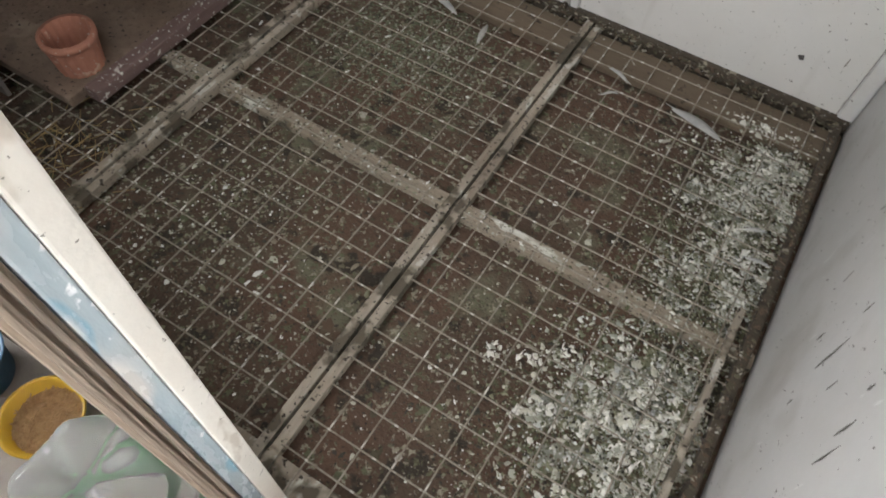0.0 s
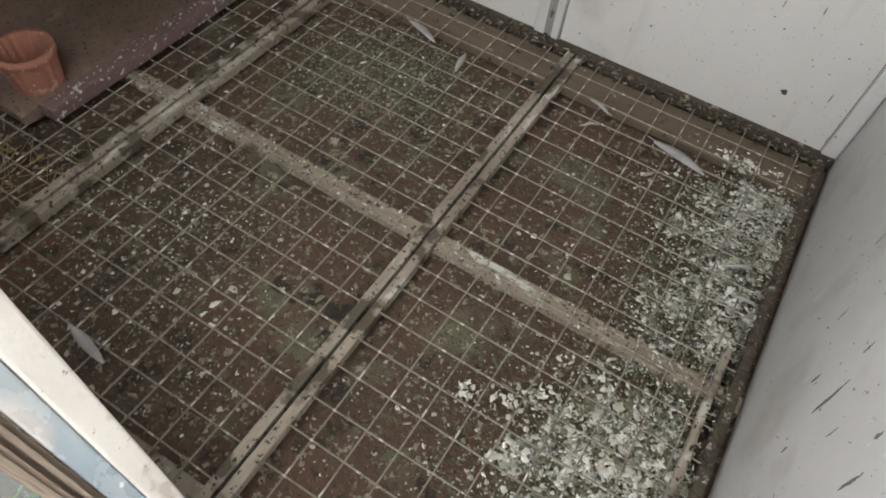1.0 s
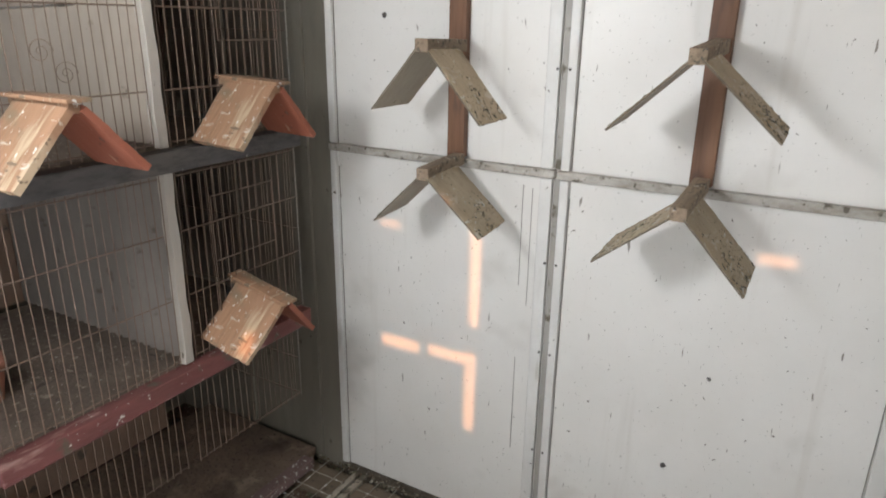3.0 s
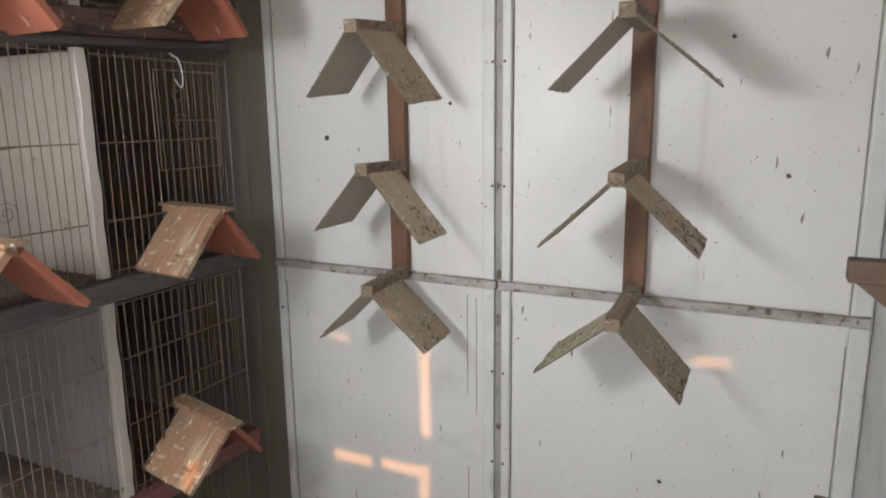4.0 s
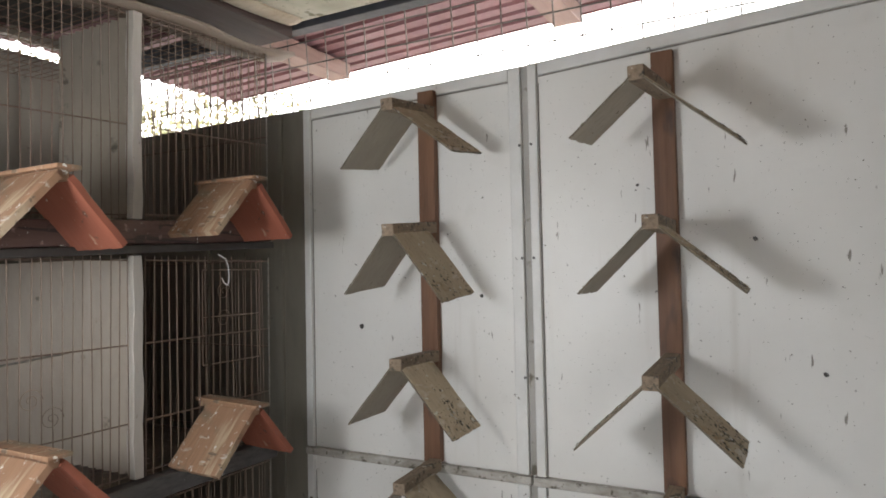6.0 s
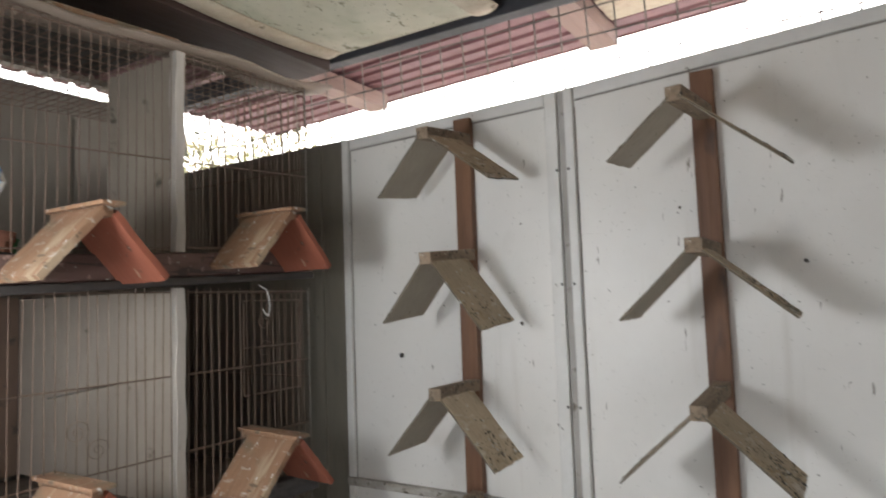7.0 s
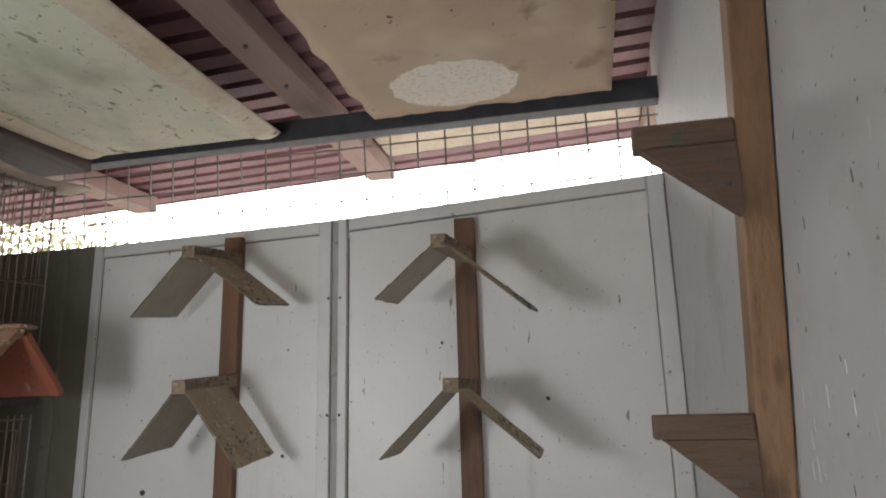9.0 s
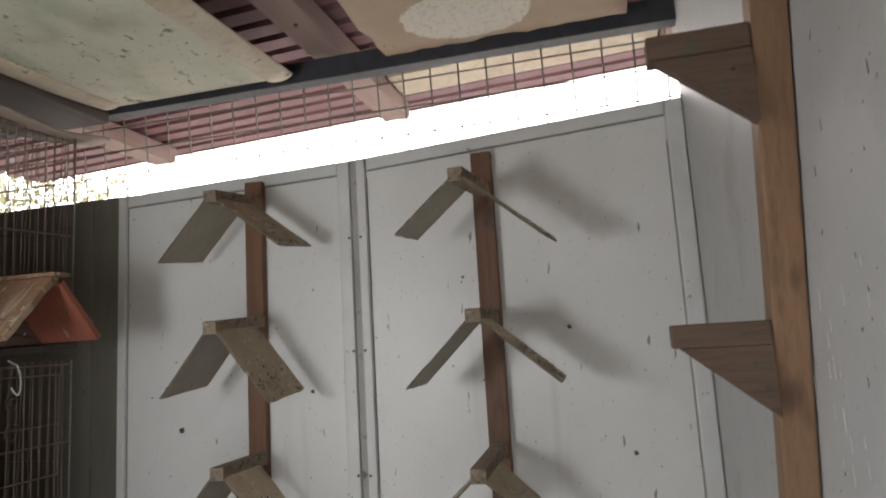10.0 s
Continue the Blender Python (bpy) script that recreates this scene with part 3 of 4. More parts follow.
for y, z, l, w in ((-0.692, 0.265, 0.066, 0.006), (-0.817, 0.345, 0.034, 0.005), (-0.838, 0.324, 0.046, 0.004), (-0.783, 0.372, 0.012, 0.006), (-0.724, 0.191, 0.014, 0.005),
                   (-0.641, 0.217, 0.020, 0.005), (-0.659, 0.320, 0.018, 0.004), (-0.560, 0.240, 0.022, 0.003), (-0.590, 0.330, 0.014, 0.003), (-0.470, 0.280, 0.016, 0.003), (-0.745, 0.290, 0.020, 0.003)):
    smear(y, z, l, w, M_SMEAR)
rng = random.Random(33)
for _ in range(26):
    smear(rng.uniform(-0.74, -0.59), rng.uniform(1.10, 1.28), rng.uniform(0.004, 0.018), rng.uniform(0.0012, 0.003), M_DRIP, 0.0)
for _ in range(14):
    smear(rng.uniform(-0.80, -0.55), rng.uniform(1.02, 1.40), rng.uniform(0.003, 0.010), rng.uniform(0.0012, 0.0022), M_SMEAR, 0.0)

wall_left = block("wall_left", X_LEFT - 0.03, X_LEFT, Y_FRONT - 0.02, 0.03, -0.10, 1.752, M_GREY, edge=0)
structure(wall_left, "grey board wall behind the cages", "wall")
block("head_board", X_LEFT - 0.03, X_LEFT, Y_FRONT - 0.02, 0.03, 1.790, 1.815, M_GREY, wall_left, edge=0)
for y in (-0.95, -0.72, -0.49, -0.26):
    block("cover_strip", X_LEFT - 0.002, X_LEFT + 0.006, y - 0.015, y + 0.015, 0.0, 1.69, M_GREY, wall_left)

# the front: a low board and boards behind the cages, open above with wire
bm = bmesh.new()
pierced(bm, (-1.78, -0.485), (-0.10, 1.76), Y_FRONT - 0.012, Y_FRONT, [(-1.11, -0.487, 0.22, 1.70)])
wall_front = part("wall_front", bm, M_WALL)
structure(wall_front, "white board front with a wide wire opening", "wall")
for k in range(12):
    x = -1.11 + 0.0525 * k
    bar("wire", (x, Y_FRONT - 0.006, 0.21), (x, Y_FRONT - 0.006, 1.71), 0.0013, M_WIRE, wall_front)

# unseen screen added opposite the door; narrow gaps let patches of low sun through
SCREEN_REACH = 1.75


def gap(x0, x1, z0, z1):
    return (x0 + 0.12 * SCREEN_REACH, x1 + 0.12 * SCREEN_REACH, z0 + 0.45 * SCREEN_REACH, z1 + 0.45 * SCREEN_REACH)


bm = bmesh.new()
pierced(bm, (-2.2, 1.6), (-0.10, 2.5), -SCREEN_REACH - 0.012, -SCREEN_REACH,
        [gap(-0.777, -0.753, 0.485, 0.735), gap(-0.782, -0.758, 0.228, 0.425), gap(-1.000, -0.902, 0.383, 0.414), gap(-0.876, -0.783, 0.390, 0.418),
         gap(-0.998, -0.948, 0.672, 0.688), gap(-1.080, -1.055, 0.345, 0.395), gap(-0.248, -0.190, 0.730, 0.748)])
sun_screen = part("sun_screen", bm, M_RIGHT)
structure(sun_screen, "unseen grey screen with narrow gaps, added to shape the low sun", "wall")

# door jamb beside the camera
door_jamb = thing("door_jamb", "white chipped door jamb with grey-blue enamel side and split wood", "door frame")
tagged(door_jamb, kind="structure")
block("white_edge", -0.482, -0.462, -1.119, -1.099, -0.10, 1.95, M_JAMBWHITE, door_jamb)
block("enamel_side", -0.480, -0.464, -1.136, -1.1195, -0.10, 1.95, M_JAMBBLUE, door_jamb)
bm = bmesh.new()
for k in range(6):
    y1 = -1.137 - 0.0034 * k
    d = 0.004 * math.sin(k * 2.1) + 0.002 * (k % 2)
    box(bm, -0.486, -0.466 + d, y1 - 0.0033, y1, -0.10, 1.95)
part("split_plank", bm, M_BARK, door_jamb)

# ---- roof, ceiling and the gap under the eaves ----
roof = new("roof")
tagged(roof, "dark red corrugated roof sheets on battens", "roof", kind="structure")


ROOF_END = 0.47


def roof_z(x, y):
    """The roof's underside; it falls gently towards the cages."""
    return 1.866 + 0.01 * y + 0.04 * (x + 0.4)


bm = bmesh.new()
prev = None
y = -1.55
while y < ROOF_END:
    row = []
    for dy, dz in ((0.0, 0.0), (0.030, 0.0), (0.036, 0.014), (0.048, 0.014), (0.054, 0.0)):
        pair = [bm.verts.new((x, y + dy, roof_z(x, y) + dz)) for x in (-1.84, 1.2)]
        if prev:
            bm.faces.new((prev[0], prev[1], pair[1], pair[0]))
        prev = pair
    y += 0.058
sheet = part("roof_sheet", bm, M_ROOF, roof)
sheet.modifiers.new("thick", "SOLIDIFY").thickness = 0.003
for x, ya in ((-1.315, -1.5), (-0.633, -1.5), (0.035, 0.05)):
    block("rafter", x - 0.033, x + 0.033, ya, 0.385, roof_z(x, 0) - 0.048, roof_z(x, 0) - 0.006, M_PURLIN, roof)
    for yy in (-0.16, -0.30, -0.44) if ya < 0 else ():
        bm = bmesh.new()
        rod(bm, (x, yy, roof_z(x, 0) - 0.047), (x, yy, roof_z(x, 0) - 0.052), 0.004, 6)
        part("bolt", bm, M_SCREW, roof)
bm = bmesh.new()
for v in box(bm, -0.595, -0.002, 0.205, 0.325, -0.014, -0.004):
    v.co.z += roof_z(v.co.x, 0.2)
soften(bm, 0.002)
part("eave_board", bm, M_STRIP, roof, "cream board nailed under the eaves")
eave_beam = block("eave_beam", -1.80, 0.06, -0.045, -0.012, BEAM_Z, BEAM_Z + 0.042, M_STEEL)
structure(eave_beam, "grey steel tube along the top of the wire mesh", "beam")
dark_beam = block("side_beam", -1.285, -1.118, -1.6, -0.05, 1.735, 1.800, M_DARKBEAM)
structure(dark_beam, "dark brown timber beam under the roof", "beam")

eave_mesh = thing("eave_mesh", "square galvanised wire mesh closing the gap under the eaves", "wire mesh")
tagged(eave_mesh, kind="structure")
for k in range(34):
    x = X_LEFT + k * 0.0525
    bar("wire", (x, 0.012, wall_top(x) - 0.004 if x > -1.125 else WALL_TOP - 0.010), (x + 0.002 * math.sin(k), -0.006, BEAM_Z + 0.02), 0.0016, M_WIRE, eave_mesh)
for k in range(3):
    bar("wire", (X_LEFT, -0.008, 1.635 + k * 0.0525), (0.0, -0.008, 1.635 + k * 0.0525), 0.0016, M_WIRE, eave_mesh)


def sagging(name, x0, x1, y0, y1, z, sag, thick, material, curl=0.0, tear=0.0, seed=1):
    """A thin ceiling board that sags between its ends and curls at its edges."""
    rng = random.Random(seed)
    bm = bmesh.new()
    nx, ny = 18, 28
    g = []
    for i in range(nx + 1):
        row = []
        for j in range(ny + 1):
            u, v = i / nx, j / ny
            x = x0 + (x1 - x0) * u
            yy = y0 + (y1 - y0) * v
            if tear and i == 0:
                x += tear * rng.uniform(-1, 1)
            if tear and j == ny:
                yy += tear * rng.uniform(-1, 1)
            row.append(bm.verts.new((x, yy, z - sag * 4 * v * (1 - v) - curl * abs(2 * u - 1) ** 3)))
        g.append(row)
    for i in range(nx):
        for j in range(ny):
            bm.faces.new((g[i][j], g[i + 1][j], g[i + 1][j + 1], g[i][j + 1]))
    ob = part(name, bm, material, smooth=True)
    mod = ob.modifiers.new("thick", "SOLIDIFY")
    mod.thickness = thick
    return ob


for y0, y1, z in ((-0.560, -0.062, 1.768), (-1.05, -0.570, 1.764)):
    c = sagging("ceiling_pale", -1.085, -0.715, y0, y1, z, 0.012, 0.006, M_CEIL, 0.0)
    structure(c, "pale sagging ceiling board with green stains", "ceiling")
c = sagging("ceiling_strip", -0.745, -0.690, -1.05, -0.070, 1.757, 0.012, 0.005, M_STRIP, -0.010)
structure(c, "curled tan strip along the ceiling board", "ceiling")
c = sagging("ceiling_strip_far", -1.116, -1.070, -0.562, -0.075, 1.757, 0.012, 0.005, M_STRIP, -0.006)
structure(c, "tan strip along the ceiling board", "ceiling")
c = sagging("ceiling_brown", -0.502, -0.078, -1.1, -0.075, 1.770, 0.006, 0.005, M_CARD, 0.0, 0.006, 3)
structure(c, "brown fibreboard ceiling sheet with a torn edge", "ceiling")


# ---- floor mesh panels ----
def floor_panel(x0, x1, y0, y1, label):
    t = thing("floor_grid", label, "wire floor", "wire floor panels")
    n = round((x1 - x0) / 0.0525)
    for k in range(1, n):
        x = x0 + (x1 - x0) * k / n
        jig = 0.002 * math.sin(k * 3.3)
        bar("wire", (x + jig, y0, 0.0), (x - jig, y1, 0.0), 0.0015, M_MESH, t)
    m = round((y1 - y0) / 0.0525)
    for k in range(1, m):
        yy = y0 + (y1 - y0) * k / m
        jig = 0.002 * math.sin(k * 2.7)
        bar("wire", (x0, yy + jig, 0.0026), (x1, yy - jig, 0.0026), 0.0015, M_MESH, t)
    for xa, xb in ((x0, x0 + 0.016), (x1 - 0.016, x1)):
        block("frame_side", xa, xb, y0, y1, -0.014, 0.006, M_PLANK if xb > -0.02 else M_SLAT, t, edge=0.002)
    if x1 > -0.05:
        block("frame_side", x1 - 0.042, x1 - 0.031, y0, -0.50, -0.010, 0.007, M_SLAT, t, edge=0.002)
    return t


for xa, xb in ((-1.585, -1.064), (-1.058, -0.530), (-0.525, -0.012)):
    floor_panel(xa, xb, -1.10, -0.018, "rusty square wire floor panel with soiled frame bars")
bearer = block("floor_bearer", -1.60, -0.004, -0.591, -0.559, -0.021, -0.0035, M_SLATPALE, edge=0.003)
structure(bearer, "pale soiled wooden bearer under the wire floor", "floor")
bearer = block("floor_bearer", -1.60, -0.004, -1.10, -1.06, -0.021, -0.0035, M_SLAT, edge=0.003)
structure(bearer, "soiled wooden bearer under the wire floor", "floor")
plank = block("edge_plank", -1.60, -0.004, -0.118, -0.030, -0.021, -0.005, M_EDGE, edge=0.003)
structure(plank, "brown plank under the wire floor along the wall", "floor")


def flakes(name, count, spread, seed, size, label, material):
    """Loose flat flakes of droppings and chaff."""
    rng = random.Random(seed)
    verts, faces = [], []
    for _ in range(count):
        x, y, z = spread(rng)
        if not (-1.70 < x < -0.015 and -1.10 < y < -0.012):
            continue
        s = size * rng.choice((0.5, 0.7, 1.0, 1.0, 1.5)) * rng.uniform(0.7, 1.3)
        turn, squash = rng.uniform(0, math.tau), rng.uniform(0.3, 1.0)
        n0, k = len(verts), rng.choice((5, 6, 8))
        h = min(s * rng.uniform(0.12, 0.35), 0.0018)
        for i in range(k):
            a = i * math.tau / k
            r = s * rng.uniform(0.4, 1.25)
            px, py = r * math.cos(a), r * math.sin(a) * squash
            verts.append((x + px * math.cos(turn) - py * math.sin(turn), y + px * math.sin(turn) + py * math.cos(turn), z))
        verts.append((x, y, z + h))
        faces += [(n0 + i, n0 + (i + 1) % k, n0 + k) for i in range(k)]
    me = bpy.data.meshes.new(name)
    me.from_pydata(verts, [], faces)
    me.materials.append(material)
    return tagged(new(name, me), label, "droppings", kind="stuff")


def near_wall(rng):
    k = rng.random()
    if k < 0.40:
        x, y = rng.gauss(-0.11, 0.09), rng.gauss(-0.33, 0.14)
    elif k < 0.62:
        x, y = rng.gauss(-0.10, 0.07), rng.gauss(-0.52, 0.07)
    else:
        x, y = rng.gauss(-0.15, 0.09), rng.gauss(-0.79, 0.13)
    return x, y, rng.choice((-0.021, -0.021, -0.014, -0.004))


def by_corner(rng):
    cx, cy, sx, sy = rng.choice(((-0.07, -0.22, 0.035, 0.05), (-0.10, -0.33, 0.06, 0.08), (-0.10, -0.76, 0.05, 0.06), (-0.13, -0.80, 0.08, 0.09)))
    return rng.gauss(cx, sx), rng.gauss(cy, sy), rng.choice((-0.018, -0.012))


NESTS = [(random.Random(900 + k).gauss(cx, sx), random.Random(700 + k).gauss(cy, sy)) for k in range(90)
         for cx, cy, sx, sy in (((-0.08, -0.27, 0.035, 0.08), (-0.13, -0.78, 0.06, 0.10), (-0.17, -0.74, 0.09, 0.08), (-0.09, -0.45, 0.04, 0.06))[k % 4],)]


def splashes(rng):
    """Droppings lie in small heaps."""
    cx, cy = rng.choice(NESTS)
    return rng.gauss(cx, 0.009), rng.gauss(cy, 0.009), rng.choice((-0.014, -0.008, -0.002))


def plank_end(rng):
    return rng.gauss(-0.13, 0.05), rng.gauss(-0.100, 0.010), -0.0045


def crusts(rng):
    cx, cy = rng.choice(((-0.09, -0.27), (-0.10, -0.74), (-0.13, -0.80), (-0.08, -0.48)))
    return rng.gauss(cx, 0.055), rng.gauss(cy, 0.075), -0.0215


def by_wall(rng):
    return rng.gauss(-0.82, 0.11), rng.gauss(-0.27, 0.11), -0.021


def all_over(rng):
    return rng.uniform(-1.55, -0.02), rng.uniform(-1.09, -0.02), -0.021


def edges(rng):
    if rng.random() < 0.6:
        return rng.uniform(-1.2, -0.02), -0.013 - abs(rng.gauss(0, 0.012)), rng.choice((-0.004, 0.006, 0.010))
    return -0.016 - abs(rng.gauss(0, 0.010)), rng.uniform(-1.05, -0.02), rng.choice((-0.010, 0.006))


def clumps(rng):
    cx, cy = rng.choice(((-0.75, -0.72), (-0.88, -0.95), (-0.35, -0.30), (-0.42, -0.78), (-0.62, -0.45), (-1.0, -0.35), (-0.3, -0.95), (-0.68, -1.0)))
    return rng.gauss(cx, 0.08), rng.gauss(cy, 0.08), -0.021


def pale_patches(rng):
    cx, cy = rng.choice(((-0.95, -0.90), (-0.85, -0.75), (-0.85, -0.75), (-0.72, -0.92), (-1.10, -0.80), (-0.95, -0.62)))
    return rng.gauss(cx, 0.09), rng.gauss(cy, 0.07), rng.choice((-0.021, -0.021, -0.012))


def on_timber(rng):
    return rng.uniform(-1.2, -0.02), rng.uniform(-0.594, -0.557), -0.0037


flakes("droppings", 2600, splashes, 81, 0.0046, "white droppings in small heaps on the wire floor", M_WHITEFLAKE)
flakes("droppings", 70, plank_end, 82, 0.0052, "white smears of droppings on the edge plank", M_WHITEFLAKE)
flakes("droppings", 420, on_timber, 41, 0.0032, "white and brown crusts on the floor bearer", M_LITTER)
flakes("droppings", 18000, near_wall, 4, 0.0027, "white and green dried droppings heaped over the wire floor", M_LITTER)
flakes("droppings", 1700, by_corner, 14, 0.0038, "large white droppings on the wire floor", M_WHITEFLAKE)
flakes("droppings", 360, by_corner, 51, 0.0062, "broad white splashes of droppings beside the wall", M_WHITEFLAKE)
flakes("droppings", 170, crusts, 71, 0.024, "caked grey-white and green droppings beside the wall", M_PASTE)
flakes("droppings", 420, crusts, 31, 0.0130, "flat crusts of white and green droppings beside the wall", M_LITTER)
flakes("droppings", 6500, by_wall, 5, 0.0030, "green-grey dried droppings under the wire floor", M_GREENFLAKE)
flakes("droppings", 2000, all_over, 6, 0.0034, "scattered chaff and dried droppings under the wire floor", M_CHAFF)
flakes("droppings", 900, all_over, 61, 0.0052, "broken husks and droppings under the wire floor", M_LITTER)
flakes("droppings", 9000, clumps, 9, 0.0027, "clumps of brown droppings under the wire floor", M_CHAFF)
flakes("droppings", 4000, all_over, 7, 0.0017, "fine crumbs of dirt under the wire floor", M_CHAFF)
flakes("droppings", 1500, edges, 23, 0.0042, "dirt and droppings along the foot of the walls", M_CHAFF)
flakes("droppings", 2400, pale_patches, 37, 0.0030, "pale grey droppings in patches under the wire floor", M_LITTER)
flakes("droppings", 260, all_over, 17, 0.0075, "pale droppings and husks under the wire floor", M_CHAFF)


# ---- wooden perches on the back wall ----
def wing(bm, side, y0, y1, reach, drop, thick, rim, rng):
    """One sloping board of a roof-shaped perch with ragged edges; outer face slot 0, inner face slot 1."""
    n = Vector((side * drop, 0, reach)).normalized()
    nu, nv = 9, 11
    lo, hi = [], []
    near = [rng.uniform(-0.0008, 0.0008) for _ in range(nu + 1)]
    foot = [rng.uniform(-0.016, 0.010) * (0.4 if rng.random() < 0.7 else 1.0) for _ in range(nv + 1)]
    for i in range(nu + 1):
        a, b = [], []
        for j in range(nv + 1):
            u, v = i / nu, j / nv
            k = u + (foot[j] if i == nu else 0.0)
            p = Vector((side * reach * k, y0 + (y1 - y0) * v + (near[i] if j in (0, nv) else 0.0), -drop * k))
            a.append(bm.verts.new(p))
            b.append(bm.verts.new(p + n * (thick + rng.uniform(-0.0004, 0.0004) - (0.0012 if i == nu or j in (0, nv) else 0.0))))
        lo.append(a)
        hi.append(b)
    for i in range(nu):
        for j in range(nv):
            bm.faces.new((hi[i][j], hi[i + 1][j], hi[i + 1][j + 1], hi[i][j + 1])).material_index = 0
            bm.faces.new((lo[i][j + 1], lo[i + 1][j + 1], lo[i + 1][j], lo[i][j])).material_index = 1
    edge = [(i, 0) for i in range(nu)] + [(nu, j) for j in range(nv)] + [(i, nv) for i in range(nu, 0, -1)] + [(0, j) for j in range(nv, 0, -1)]
    for (i, j), (k, m) in zip(edge, edge[1:] + edge[:1]):
        bm.faces.new((lo[i][j], lo[k][m], hi[k][m], hi[i][j])).material_index = rim


def roof_perch(parent, m, stick, outer, inner, length=0.17, board=0.115, shape=((0.095, 0.115), (0.095, 0.115)), cap=None, seed=0, bar=0.012, crust=0):
    """A ridge stick with two sloping boards. It leaves the support along -y."""
    rng = random.Random(seed)
    bm = bmesh.new()
    box(bm, -bar, bar, -length + (0.004 if cap else 0.0), 0.0, -bar * 0.9, bar * 0.9)
    soften(bm, 0.002)
    ridge = part("ridge_stick", bm, stick, parent)
    ridge.matrix_local = m
    for side, (reach, drop) in zip((-1, 1), shape):
        bm = bmesh.new()
        wing(bm, side, -length + rng.uniform(-0.002, 0.003), -length + board * rng.uniform(0.98, 1.03), reach, drop, 0.0042 if cap is None else 0.011, 3 if cap is None else (0 if side < 0 else 1), rng)
        if crust:
            top = Vector((side * drop, 0, reach)).normalized() * 0.0040
            for _ in range(crust):
                u, v = (1 - abs(rng.gauss(0, 0.22)), rng.choice((0.0, 1.0, 0.5)) + rng.gauss(0, 0.09)) if rng.random() < 0.6 else (rng.gauss(0.62, 0.16), rng.gauss(0.45, 0.2))
                if not (0.1 < u < 0.985 and 0 < v < 1):
                    continue
                p = Vector((side * reach * u, -length + board * (0.03 + 0.94 * v), -drop * u)) + top
                r = rng.uniform(0.0010, 0.0030) * rng.choice((1.0, 1.0, 1.0, 1.6))
                ring = [bm.verts.new(p + Vector((r * math.cos(a) * reach / 0.14, r * math.sin(a) * rng.uniform(0.6, 1.2), -side * r * math.cos(a) * drop / 0.14))) for a in (0, 1.26, 2.5, 3.77, 5.0)]
                peak = bm.verts.new(p + top.normalized() * r * rng.uniform(0.2, 0.5))
                for i in range(5):
                    bm.faces.new((ring[i], ring[(i + 1) % 5], peak)).material_index = 2
        w = part("wing", bm, (outer, inner, M_CRUST, M_RIM), ridge)
        w.matrix_local = pose(side * bar * 0.6, 0, -bar * 0.55, 0, 0, 0)
    if cap:
        bm = bmesh.new()
        box(bm, -0.0165, 0.0165, -length - 0.010, -length + board + 0.02, bar * 0.9, bar * 0.9 + 0.006)
        soften(bm, 0.0015)
        part("cap_board", bm, cap, ridge)
    return ridge


# per perch: height, turn, pitch, length of stick and boards, then reach and drop of its two boards
RACKS = (
    (-0.797, ((0.844, 4.4, 0.7, 0.157, 0.127, (0.096, 0.094), (0.103, 0.098)), (1.054, 5.2, -1.4, 0.167, 0.132, (0.085, 0.102), (0.098, 0.117)),
              (1.306, 3.9, 4.5, 0.179, 0.143, (0.088, 0.106), (0.088, 0.121)), (1.535, 1.8, 6.7, 0.165, 0.130, (0.099, 0.099), (0.113, 0.089)))),
    (-0.348, ((0.851, -0.2, 3.1, 0.178, 0.127, (0.112, 0.090), (0.092, 0.101)), (1.066, 0.0, 3.0, 0.189, 0.114, (0.107, 0.101), (0.106, 0.098)),
              (1.284, 1.5, 0.5, 0.179, 0.113, (0.099, 0.097), (0.113, 0.096)), (1.508, -2.5, 3.6, 0.184, 0.102, (0.095, 0.077), (0.122, 0.103)))),
)
for n, (x, perches) in enumerate(RACKS):
    rack = thing("perch_rack", "brown wooden post with four weathered roof-shaped pigeon perches", "bird perch", "wall perch racks")
    x_post = x - (0.010 if n == 0 else 0.003)
    block("post", x_post - 0.018, x_post + 0.018, -0.019, -0.001, 0.846, WALL_TOP - 0.02, M_POST, rack, edge=0.002)
    for k, (z, turn, pitch, length, board, near, far) in enumerate(perches):
        roof_perch(rack, pose(x, -0.020, z, pitch, 0, turn), M_STICK, M_PLY, M_PLYPALE, length, board, (near, far), seed=10 * n + k, crust=150 + 90 * n)

# ---- stepped perches on the right wall ----
def near_face(z):
    """The rack's near face; its post leans."""
    return -0.575 - 0.25 * (z - 1.1)


rack = thing("step_perch_rack", "leaning brown wooden post with small shelf perches on triangular brackets", "bird perch")
bm = bmesh.new()
for v in box(bm, -0.026, -0.001, 0.0, 0.026, 0.50, 1.80):
    v.co.y += near_face(v.co.z)
soften(bm, 0.002)
part("post", bm, M_STEPPOST_LIT, rack)
